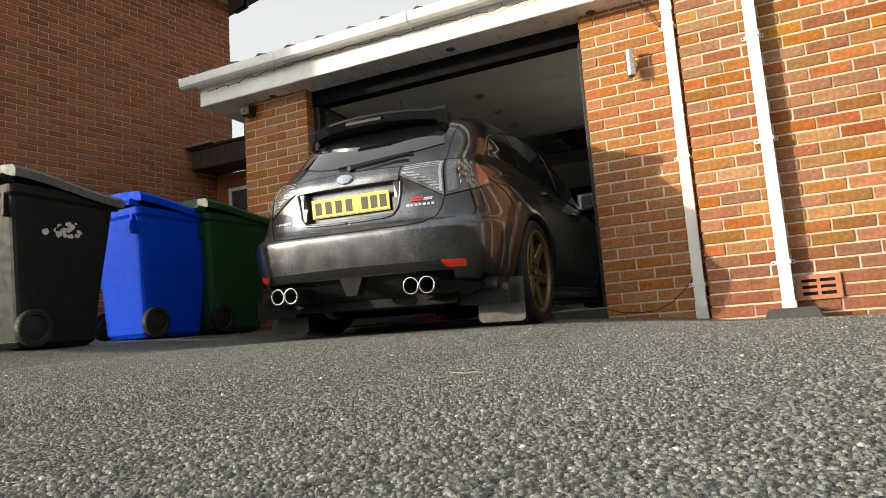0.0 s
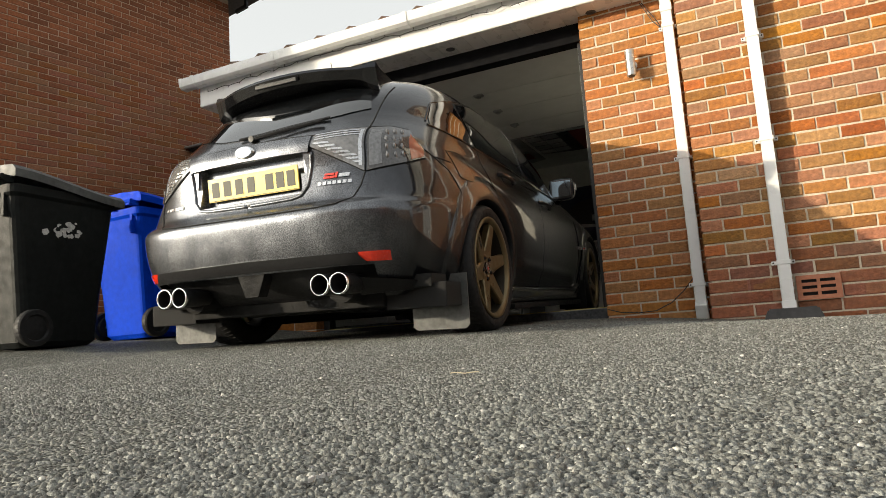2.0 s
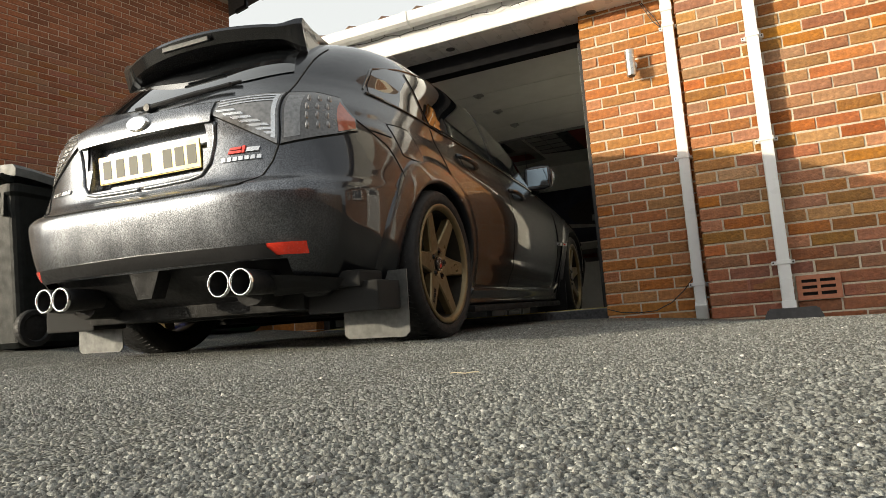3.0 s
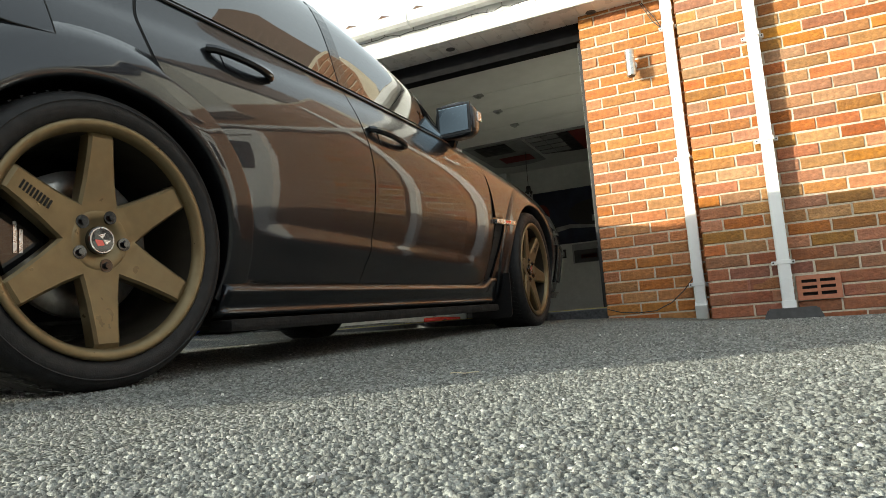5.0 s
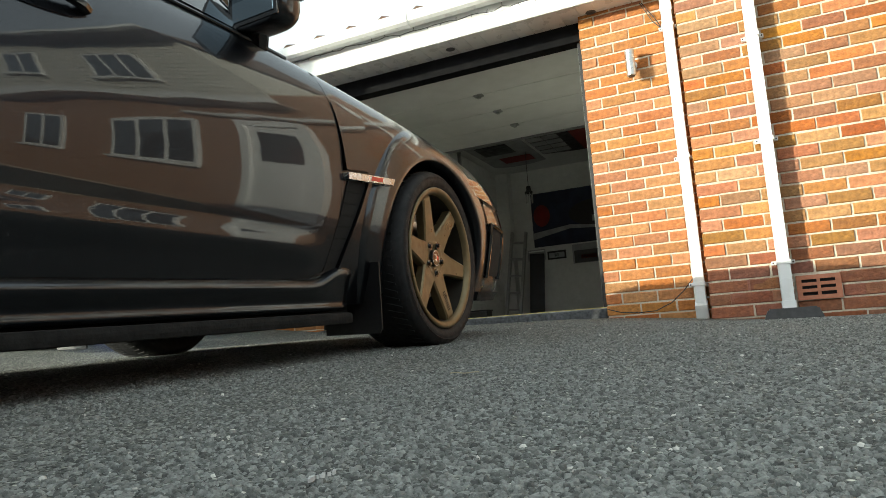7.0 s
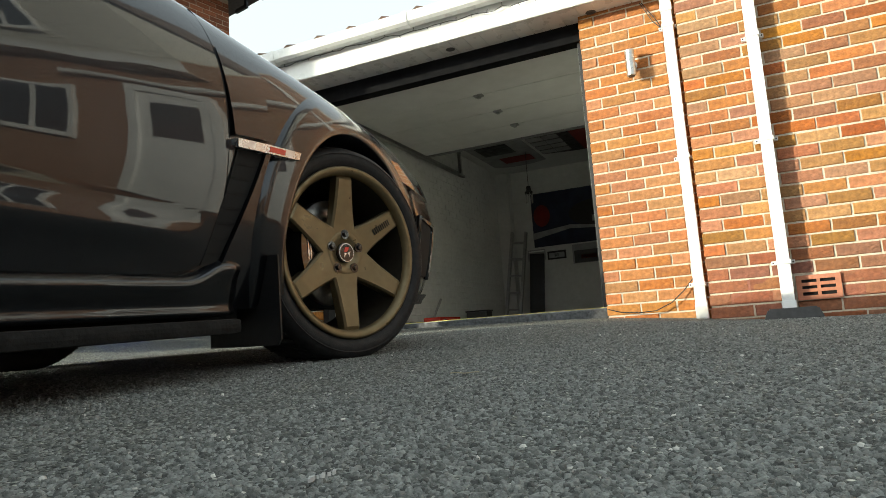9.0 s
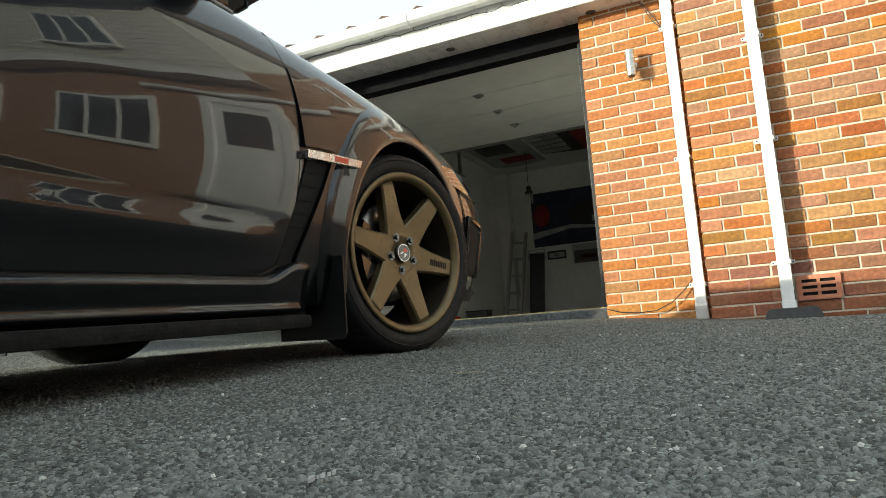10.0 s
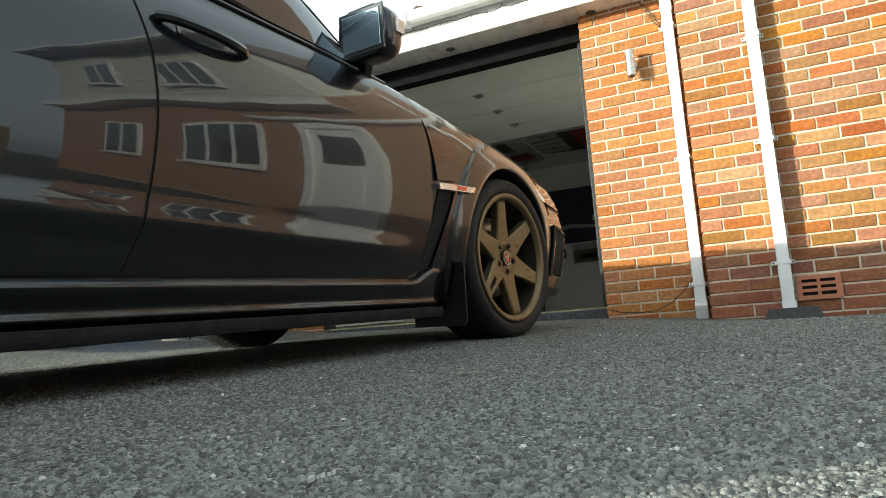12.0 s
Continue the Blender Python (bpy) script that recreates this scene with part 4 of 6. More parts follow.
def car_body():
    zs = sorted(set([round(v, 4) for v in np.linspace(0.17, 1.10, 63)] + [round(v, 4) for v in np.linspace(1.10, 1.455, 24)] + [round(v, 4) for v in np.linspace(0.68, 0.93, 30)]))
    vs, fs, w = [], [], 0
    for z in zs:
        p, _ = ring_line(z)
        w = len(p) * 2 - 2
        vs += [(a, -b, z) for a, b in p] + [(a, b, z) for a, b in p[-2:0:-1]]
    for j in range(len(zs) - 1):
        for i in range(w):
            quad = (j * w + i, j * w + (i + 1) % w, (j + 1) * w + (i + 1) % w, (j + 1) * w + i)
            c = np.mean([vs[k] for k in quad], axis=0)
            if abs(c[1]) > 0.5 and any(math.hypot(c[0] - ax, c[2] - WHEEL_Z) < ARCH_R + 0.02 for ax in AXLES):
                continue
            if c[0] < -0.6 and abs(c[1]) < 0.300 and 0.69 < c[2] < 0.875:
                continue
            if c[0] < -0.40 and c[2] < 0.205 + 0.035 * step01(-0.50, -0.82, c[0]):
                continue
            if c[0] < -0.60 and abs(c[1]) < 0.600 and c[2] < 0.352:
                continue
            fs.append(quad)
    fs.append(tuple(range((len(zs) - 1) * w, len(zs) * w)))
    me = bpy.data.meshes.new("body")
    me.from_pydata(vs, [], fs)
    me.materials.append(PAINT)
    me.polygons.foreach_set("use_smooth", [True] * len(me.polygons))
    return me


def flare(axle, side):
    """The lip round a wheel arch, swelling out of the skin."""
    bm = bmesh.new()
    rings = []
    r0 = ARCH_R
    swell = [(r0, -0.10), (r0, 0.004), (r0 + 0.004, 0.009), (r0 + 0.018, 0.0105), (r0 + 0.045, 0.0085), (r0 + 0.085, 0.004), (r0 + 0.125, 0.0), (r0 + 0.13, -0.012)]
    for k in range(61):
        a = radians(-22 + 224 * k / 60)
        ring = []
        for r, off in swell:
            x, z = AXLES[axle] + r * math.cos(a), WHEEL_Z + r * math.sin(a)
            z = max(z, 0.172)
            ring.append(bm.verts.new(flank(x, z, off, side)))
        rings.append(ring)
    for a, b in zip(rings, rings[1:]):
        for i in range(len(swell) - 1):
            bm.faces.new((a[i], a[i + 1], b[i + 1], b[i]))
    return bm


def wheel_parts(root):
    """Tyre, rim, six spokes, hub, nuts, cap: outer face towards -y."""
    bm = bmesh.new()
    lathe(bm, [(0.240, 0.105), (0.285, 0.122), (0.312, 0.118), (0.325, 0.095), (0.328, 0.05), (0.328, -0.05), (0.325, -0.095), (0.318, -0.110), (0.306, -0.119), (0.290, -0.122),
               (0.276, -0.119), (0.266, -0.113), (0.255, -0.105)], 72)
    tyre = part("tyre", bm, RUBBER, root, "black low-profile tyre", smooth=True)
    bm = bmesh.new()
    for k in range(72):
        m = Matrix.Rotation(2 * math.pi * k / 72, 4, "Y")
        for s in (-1, 1):
            box(bm, -0.003, 0.003, s * 0.030, s * 0.088, 0.3255, 0.3290, 0, m @ Matrix.Rotation(radians(s * 18), 4, "Z"))
    part("tread", bm, RUBBER, tyre)["kind"] = "stuff"
    bm = bmesh.new()
    lathe(bm, [(0.300, -0.1225), (0.302, -0.1235), (0.304, -0.1225)], 72)
    part("sidewall_ring", bm, RUBBER, tyre)
    bm = bmesh.new()
    lathe(bm, [(0.262, -0.112), (0.263, -0.118), (0.258, -0.121), (0.248, -0.119), (0.239, -0.112), (0.236, -0.098)], 72)
    rim = part("rim", bm, BRONZE, root, "satin bronze six-spoke alloy rim", smooth=True)
    bm = bmesh.new()
    lathe(bm, [(0.2365, -0.099), (0.232, -0.060), (0.222, 0.0), (0.220, 0.10), (0.250, 0.105)], 72)
    part("barrel", bm, BARREL, rim, smooth=True)
    bm = bmesh.new()
    lathe(bm, [(0.0, -0.078), (0.040, -0.078), (0.046, -0.083), (0.062, -0.086), (0.074, -0.082), (0.080, -0.070), (0.082, -0.03), (0.0, -0.03)], 40)
    part("hub", bm, BRONZE, rim, smooth=True)
    for k in range(6):
        bm = bmesh.new()
        m = Matrix.Rotation(2 * math.pi * k / 6, 4, "Y")
        secs = [(0.055, 0.052, -0.084, 0.026), (0.085, 0.046, -0.086, 0.030), (0.13, 0.0385, -0.091, 0.034), (0.19, 0.0325, -0.099, 0.036), (0.225, 0.030, -0.103, 0.036), (0.240, 0.031, -0.097, 0.034)]
        rows = []
        for r, hw, yf, d in secs:
            rows.append([bm.verts.new(m @ Vector(p)) for p in ((-hw, yf + d, r), (-hw, yf + 0.006, r), (-hw + 0.006, yf, r), (hw - 0.006, yf, r), (hw, yf + 0.006, r), (hw, yf + d, r))])
        for a, b in zip(rows, rows[1:]):
            for i in range(5):
                bm.faces.new((a[i], a[i + 1], b[i + 1], b[i]))
            bm.faces.new((a[5], a[0], b[0], b[5]))
        bm.faces.new(rows[-1][::-1])
        spoke = part("spoke", bm, BRONZE, rim)
        if k == 1:
            for i in range(9):
                bm = bmesh.new()
                box(bm, -0.010, 0.010, -0.0005, 0.0005, -0.0022, 0.0022, 0, m @ Matrix.Translation((0, -0.0935 - i * 0.00095, 0.135 + i * 0.0085)) @ Matrix.Rotation(radians(-6.5), 4, "X"))
                part("lettering", bm, GAP, rim, "dark worn lettering on a spoke")
    for k in range(5):
        a = 2 * math.pi * k / 5 + 0.3
        bm = bmesh.new()
        # flush black disc: the shade of the nut's deep hole, put in as colour
        rod(bm, (0.057 * math.cos(a), -0.080, 0.057 * math.sin(a)), (0.057 * math.cos(a), -0.0868, 0.057 * math.sin(a)), 0.0150, n=16)
        rod(bm, (0.057 * math.cos(a), -0.0870, 0.057 * math.sin(a)), (0.057 * math.cos(a), -0.094, 0.057 * math.sin(a)), 0.0085, 0.007, n=6)
        part("wheel_nut", bm, GLOSS_BLACK, rim, "black wheel nut on a dark disc drawn as its shaded hole")
    bm = bmesh.new()
    lathe(bm, [(0.0, -0.0905), (0.026, -0.0905), (0.031, -0.088), (0.032, -0.078)], 32)
    cap = part("centre_cap", bm, GLOSS_BLACK, rim, "black centre cap with red and silver emblem")
    bm = bmesh.new()
    ellipse_print(bm, 0, 0, 0.029, 0.029, -0.0912, "Y", d=0.0005)
    part("cap_ring", bm, SILVER, cap)
    bm = bmesh.new()
    ellipse_print(bm, 0, 0, 0.0262, 0.0262, -0.0918, "Y", d=0.0005)
    part("cap_disc", bm, GLOSS_BLACK, cap)
    bm = bmesh.new()
    prism(bm, [(-0.012, 0.002), (0.0, 0.001), (0.010, 0.016), (-0.006, 0.017)], -0.0924, -0.0918, "Y")
    part("emblem", bm, RED_BADGE, cap, "red emblem")
    bm = bmesh.new()
    prism(bm, [(-0.013, -0.002), (-0.001, -0.001), (-0.010, -0.017)], -0.0924, -0.0918, "Y")
    prism(bm, [(0.002, -0.001), (0.014, 0.004), (0.010, -0.014)], -0.0924, -0.0918, "Y")
    part("emblem", bm, SILVER, cap)


def make_car():
    car = empty("hatchback_car")
    tagged(car, "dark grey metallic sports hatchback with bronze wheels", "car")
    body = new("body", car_body())
    body.parent = car
    body["label"] = "dark grey metallic painted shell"

    def put(name, bm, mat, parent=car, label="", smooth=False):
        return part(name, bm, mat, parent, label, smooth)

    # belly and wheel wells
    put("underbody", boxes((-0.62, 3.30, -0.56, 0.56, 0.17, 0.26), (0.40, 2.20, -0.775, 0.775, 0.135, 0.22), (-0.5, -0.3, -0.3, 0.3, 0.16, 0.24), bevel=0.01), UNDER, car, "dark underbody")
    for ax in AXLES:
        for s in (-1, 1):
            bm = bmesh.new()
            n = 28
            rows = []
            for k in range(n + 1):
                a = radians(-25 + 230 * k / n)
                x, z = ax + (ARCH_R + 0.012) * math.cos(a), max(0.18, WHEEL_Z + (ARCH_R + 0.012) * math.sin(a))
                rows.append([bm.verts.new((x, s * 0.5, z)), bm.verts.new((x, s * (half_width(x, z) - 0.012), z))])
            for a, b in zip(rows, rows[1:]):
                bm.faces.new((a[0], a[1], b[1], b[0]))
            bm.faces.new([r[0] for r in rows])
            put("arch_liner", bm, UNDER)
    for i, ax in enumerate(AXLES):
        for s in (-1, 1):
            put("arch_flare", flare(i, s), PAINT, car, "", True)
    bm = bmesh.new()
    rod(bm, (AXLES[0], -0.7, WHEEL_Z), (AXLES[0], 0.7, WHEEL_Z), 0.03)
    put("axle", bm, UNDER)
    bm = bmesh.new()
    rod(bm, (AXLES[1], -0.7, WHEEL_Z), (AXLES[1], 0.7, WHEEL_Z), 0.03)
    put("axle", bm, UNDER)
    bm = bmesh.new()
    lathe(bm, [(0.0, -0.1), (0.09, -0.08), (0.11, 0.0), (0.09, 0.08), (0.0, 0.1)], 16)
    put("differential", bm, UNDER).location = (0, 0, 0.30)

    # doors, sills, seams
    for s in (-1, 1):
        waist = [(0.10, 0.985), (0.45, 0.965), (0.75, 0.945), (1.0, 0.926), (1.4, 0.905), (1.75, 0.882), (2.12, 0.845)]
        foot = [(0.38, 0.258), (0.55, 0.250), (1.0, 0.248), (1.85, 0.246), (1.95, 0.254), (2.06, 0.280)]
        hinge_edge = [(0.24, 1.905), (0.262, 1.985), (0.30, 2.022), (0.368, 2.048), (0.48, 2.062), (0.574, 2.067), (0.70, 2.056), (0.768, 2.046), (0.87, 2.020)]
        middle_edge = [(0.24, 0.966), (0.344, 1.004), (0.43, 1.020), (0.524, 1.030), (0.60, 1.034), (0.70, 1.029), (0.82, 1.010), (0.94, 0.995)]
        tail_edge = [(0.25, 0.440), (0.27, 0.405), (0.366, 0.379), (0.45, 0.365), (0.536, 0.336), (0.637, 0.240), (0.72, 0.178), (0.789, 0.140), (0.88, 0.128), (0.99, 0.150)]
        d = put("front_door", door_panel([(z, x + 0.0035) for z, x in middle_edge], [(z, x - 0.0035) for z, x in hinge_edge], foot, waist, side=s), PAINT, car, "", True)
        d2 = put("rear_door", door_panel([(z, x + 0.0035) for z, x in tail_edge], [(z, x - 0.0035) for z, x in middle_edge], foot, waist, side=s), PAINT, car, "", True)
        for edge in (hinge_edge, middle_edge, tail_edge):
            put("seam", seam(door_skin, [(smooth_table(edge, z), z) for z in np.linspace(edge[0][0], edge[-1][0], 40)], 0.0036, -0.0015, s, 60), GAP)
        put("seam", seam(door_skin, [(x, lerp_table(foot, x) - 0.003) for x in np.linspace(0.42, 1.98, 30)], 0.0045, -0.003, s, 60), GAP)
        put("sill", sill_panel(s), PAINT, car, "", True)
        bm = bmesh.new()
        box(bm, 0.35, 2.11, s * 0.78, s * 0.866, 0.113, 0.147, 0.013)
        put("side_skirt", bm, UNDER, car, "matt black side skirt extension")
        # glass
        put("side_window", patch(flank, [(1.03, 0.965), (1.3, 0.95), (1.6, 0.93), (1.86, 0.91)], [(1.03, 1.345), (1.16, 1.335), (1.38, 1.245), (1.76, 0.985)], 0.005, 24, 12, s), GLASS_DARK, car, "tinted side window", True)
        put("side_window", patch(flank, [(0.16, 1.015), (0.45, 1.00), (0.75, 0.985), (0.97, 0.970)], [(0.11, 1.265), (0.40, 1.325), (0.70, 1.345), (0.97, 1.35)], 0.005, 24, 12, s), GLASS_DARK, car, "tinted side window", True)
        put("quarter_window", patch(flank, [(-0.27, 1.065), (-0.1, 1.042), (0.02, 1.028), (0.125, 1.018)], [(-0.25, 1.11), (-0.17, 1.20), (-0.05, 1.245), (0.075, 1.258)], 0.005, 16, 8, s), GLASS_DARK, car, "tinted quarter window", True)
        bm = bmesh.new()
        tube(bm, [flank(*line_at([(-0.29, 1.06), (0.2, 1.0), (0.97, 0.955), (1.93, 0.893)], i / 30), 0.002, s) for i in range(31)], 0.006, 8)
        put("belt_moulding", bm, GLOSS_BLACK)
        bm = bmesh.new()
        tube(bm, [flank(*line_at([(-0.29, 1.08), (-0.17, 1.21), (0.06, 1.275), (0.45, 1.345), (0.97, 1.368), (1.17, 1.355), (1.40, 1.255), (1.80, 0.975)], i / 40), 0.001, s) for i in range(41)], 0.005, 8)
        put("window_moulding", bm, GLOSS_BLACK)
        put("door_pillar", patch(flank, [(0.97, 0.965), (1.03, 0.962)], [(0.97, 1.352), (1.03, 1.352)], 0.007, 2, 10, s), GLOSS_BLACK)
        if s < 0:
            put("fuel_flap", patch(flank, [(-0.26, 0.775), (-0.18, 0.770), (-0.10, 0.772)], [(-0.27, 0.915), (-0.18, 0.922), (-0.11, 0.918)], 0.002, 10, 8, s, 0.008), PAINT, car, "", True)
            put("seam", seam(flank, [(-0.27, 0.918), (-0.262, 0.775), (-0.18, 0.767), (-0.10, 0.770), (-0.108, 0.920), (-0.18, 0.925), (-0.27, 0.918)], side=s, n=50), GAP)
        # handles
        for hx, hz in ((1.052, 0.806), (0.330, 0.885)):
            bm = bmesh.new()
            rows = []
            for i in range(13):
                f = i / 12
                c = flank(hx + 0.235 * f, hz - 0.022 * f, 0.030 * math.sin(math.pi * min(1, max(0, f))) ** 0.45 + 0.006, s)
                rows.append(c)
            tube(bm, rows, 0.0125, 8)
            put("door_handle", bm, PAINT, d if hx > 1 else d2)
            bm = patch(flank, [(hx + 0.05, hz - 0.045), (hx + 0.12, hz - 0.055), (hx + 0.2, hz - 0.05)], [(hx + 0.05, hz + 0.028), (hx + 0.12, hz + 0.022), (hx + 0.2, hz + 0.012)], 0.0055, 10, 4, s)
            put("handle_recess", bm, PAINT, d if hx > 1 else d2)
        # wing vent and its bright strip
        put("wing_vent", patch(flank, [(2.005, 0.268), (2.052, 0.270)], [(2.092, 0.542), (2.182, 0.546)], 0.004, 4, 14, s), GAP, car, "black mesh vent behind the front wheel")
        for i in range(7):
            f0 = 0.08 + i * 0.13
            a, b = (2.005 + 0.087 * f0, 0.268 + 0.274 * f0), (2.052 + 0.130 * f0, 0.270 + 0.276 * f0)
            put("vent_slat", patch(flank, [a, b], [(a[0] + 0.002, a[1] + 0.006), (b[0] + 0.002, b[1] + 0.006)], 0.0052, 3, 1, s), UNDER, car)
        put("vent_edge", patch(flank, [(2.052, 0.262), (2.064, 0.262)], [(2.182, 0.546), (2.200, 0.546)], 0.016, 3, 14, s, 0.02), PAINT, car, "", True)
        put("vent_strip", patch(flank, [(2.074, 0.541), (2.19, 0.546), (2.309, 0.551)], [(2.074, 0.562), (2.19, 0.568), (2.318, 0.572)], 0.022, 12, 3, s, 0.03), SILVER, car, "silver strip with a red emblem")
        put("emblem", patch(flank, [(2.185, 0.550), (2.245, 0.552)], [(2.19, 0.564), (2.25, 0.566)], 0.0235, 4, 2, s), RED_BADGE, car)
        lean = lambda x, z, o, sd: flank(x, z, o + 0.05 * (0.785 - z), sd)
        put("wing_panel", patch(lean, [(2.0745, 0.572), (2.14, 0.577), (2.205, 0.580)], [(2.0525, 0.780), (2.13, 0.785), (2.200, 0.775)], 0.003, 8, 12, s, 0.03), PAINT, car, "", True)
        # mirror
        bm = bmesh.new()
        bmesh.ops.create_uvsphere(bm, u_segments=24, v_segments=14, radius=1.0)
        for v in bm.verts:
            p = v.co.copy()
            e = 0.62
            v.co = Vector((math.copysign(abs(p.x) ** e, p.x) * 0.075 - 0.02 * p.y * 0, math.copysign(abs(p.y) ** e, p.y) * 0.098, math.copysign(abs(p.z) ** e, p.z) * 0.084))
            if v.co.x < -0.035:
                v.co.x = -0.035
        bmesh.ops.transform(bm, matrix=Matrix.Translation((1.79, s * 0.865, 0.995)), verts=bm.verts[:])
        mir = put("door_mirror", bm, PAINT, car, "", True)
        put("mirror_bezel", boxes((1.752, 1.7575, s * 0.865 - 0.086, s * 0.865 + 0.086, 0.926, 1.068), bevel=0.002), GLOSS_BLACK, mir)
        put("mirror_glass", boxes((1.749, 1.754, s * 0.865 - 0.074, s * 0.865 + 0.074, 0.938, 1.056), bevel=0.002), MIRROR, mir, "mirror glass")
        bm = bmesh.new()
        tube(bm, [(1.84, s * 0.77, 0.885), (1.83, s * 0.80, 0.90), (1.80, s * 0.835, 0.935)], 0.03, 8)
        put("mirror_stalk", bm, GLOSS_BLACK, mir)
        bm = bmesh.new()
        box(bm, 1.80, 1.84, s * 0.955, s * 0.967, 0.985, 1.030, 0.004)
        put("indicator", bm, SILVER, mir, "clear indicator lens")
        # flaps behind the wheels
        bm = bmesh.new()
        prism(bm, [(s * 0.60, 0.30), (s * 0.60, 0.062), (s * 0.62, 0.045), (s * 0.865, 0.045), (s * 0.885, 0.062), (s * 0.885, 0.30)], -0.415, -0.409, "X")
        put("mud_flap", bm, MUD, car, "dusty dark grey mud flap")
        bm = bmesh.new()
        prism(bm, [(s * 0.66, 0.30), (s * 0.66, 0.075), (s * 0.875, 0.075), (s * 0.885, 0.09), (s * 0.885, 0.30)], 2.226, 2.232, "X")
        put("mud_flap", bm, TRIM, car, "black mud flap")
        # brakes
        for ax in AXLES:
            bm = bmesh.new()
            lathe(bm, [(0.09, s * 0.772), (0.165, s * 0.772), (0.165, s * 0.748), (0.09, s * 0.748)], 40, closed=True)
            disc = put("brake_disc", bm, DISC, car, "steel brake disc", True)
            disc.location = (ax, 0, WHEEL_Z)
            bm = bmesh.new()
            rows = []
            for k in range(11):
                a = radians(150 + 60 * k / 10)
                rows.append([bm.verts.new((ax + r * math.cos(a), s * y, WHEEL_Z + r * math.sin(a))) for r, y in ((0.10, 0.74), (0.10, 0.795), (0.19, 0.795), (0.19, 0.74))])
            for a, b in zip(rows, rows[1:]):
                for i in range(4):
                    bm.faces.new((a[i], a[(i + 1) % 4], b[(i + 1) % 4], b[i]))
            bm.faces.new(rows[0])
            bm.faces.new(rows[-1][::-1])
            cal = put("caliper", bm, GLOSS_BLACK, car, "black brake caliper with pale mark")
            put("caliper_mark", boxes((ax - 0.160, ax - 0.153, s * 0.7955, s * 0.7965, WHEEL_Z - 0.03, WHEEL_Z + 0.035), (ax - 0.148, ax - 0.141, s * 0.7955, s * 0.7965, WHEEL_Z - 0.03, WHEEL_Z + 0.02)), SILVER, cal)

    # tail lamps, wrapped round the corners
    for s in (-1, 1):
        inner = put("tail_lamp", patch(wrap, [(0.335, 0.900), (0.45, 0.838), (0.583, 0.764)], [(0.352, 0.945), (0.46, 0.965), (0.583, 0.980)], 0.008, 16, 10, s), LAMP, car, "clear ribbed tail lamp on the hatch", True)
        lamp = put("tail_lamp", patch(wrap, [(0.597, 0.764), (0.70, 0.788), (0.80, 0.813), (0.895, 0.842)], [(0.597, 0.981), (0.69, 0.997), (0.80, 0.988), (0.90, 0.895)], 0.009, 24, 12, s), LAMP_DARK, car, "smoked tail lamp with round reflectors", True)
        put("indicator", patch(wrap, [(0.805, 0.822), (0.888, 0.848)], [(0.81, 0.965), (0.892, 0.892)], 0.0105, 8, 6, s), AMBER, lamp, "amber lamp corner", True)
        for i in range(4):
            for j in range(3):
                bm = bmesh.new()
                cc = wrap(0.685 + j * 0.040, 0.955 - i * 0.040 + j * 0.004, 0.0085, s)
                bmesh.ops.create_uvsphere(bm, u_segments=12, v_segments=8, radius=0.018, matrix=Matrix.Translation(cc) @ Matrix.Diagonal((0.45, 0.45, 1, 1)))
                put("reflector", bm, LAMP, lamp, "", True)
        put("lens_panel", patch(wrap, [(0.605, 0.785), (0.66, 0.795)], [(0.605, 0.965), (0.66, 0.975)], 0.0105, 6, 6, s), LAMP, lamp, "", True)
        for i in range(7):
            q0 = 0.365 + i * 0.030
            put("rib", patch(wrap, [(q0, 0.902 - i * 0.0165), (q0 + 0.07 if i < 5 else 0.57, 0.902 - i * 0.0165)], [(q0 - 0.012, 0.911 - i * 0.0165), (q0 + 0.06 if i < 5 else 0.57, 0.911 - i * 0.0165)], 0.0105, 6, 1, s), SILVER, inner)
        for i in range(3):
            put("rib", patch(wrap, [(0.365, 0.922 + i * 0.012), (0.575, 0.940 + i * 0.012)], [(0.365, 0.927 + i * 0.012), (0.575, 0.945 + i * 0.012)], 0.0105, 8, 1, s), SILVER, inner)
        put("rib", patch(wrap, [(0.560, 0.79), (0.575, 0.785)], [(0.560, 0.965), (0.575, 0.967)], 0.0107, 2, 8, s), SILVER, inner)
        put("seam", seam(wrap, [(0.56, 1.28), (0.575, 1.15), (0.588, 1.03), (0.590, 0.98), (0.590, 0.87), (0.590, 0.765), (0.575, 0.70), (0.545, 0.645), (0.49, 0.615), (0.40, 0.606), (0.0, 0.604)], 0.0032, 0.001, s, 70), GAP)
        put("seam", seam(wrap, [(0.0, 0.962), (0.2, 0.958), (0.352, 0.950), (0.59, 0.984), (0.69, 1.001), (0.80, 0.992), (0.905, 0.895), (0.96, 0.860), (1.10, 0.85)], 0.0028, 0.001, s, 60), GAP)
        put("seam", seam(wrap, [(0.335, 0.898), (0.45, 0.835), (0.59, 0.761), (0.70, 0.784), (0.80, 0.809), (0.90, 0.838)], 0.0028, 0.001, s), GAP)
        put("seam", seam(wrap, [(0.96, 0.86), (1.06, 0.80), (1.15, 0.70), (1.19, 0.62)], 0.0025, 0.001, s), GAP)
        put("reflector", patch(wrap, [(0.56, 0.362), (0.70, 0.362)], [(0.57, 0.402), (0.705, 0.404)], 0.006, 10, 3, s), RED, car, "red rear reflector")
        put("bumper_corner", patch(wrap, [(0.50, 0.225), (0.75, 0.235), (1.05, 0.235)], [(0.52, 0.300), (0.76, 0.275), (1.06, 0.262)], 0.022, 20, 3, s), TRIM, car, "black corner blade under the bumper")
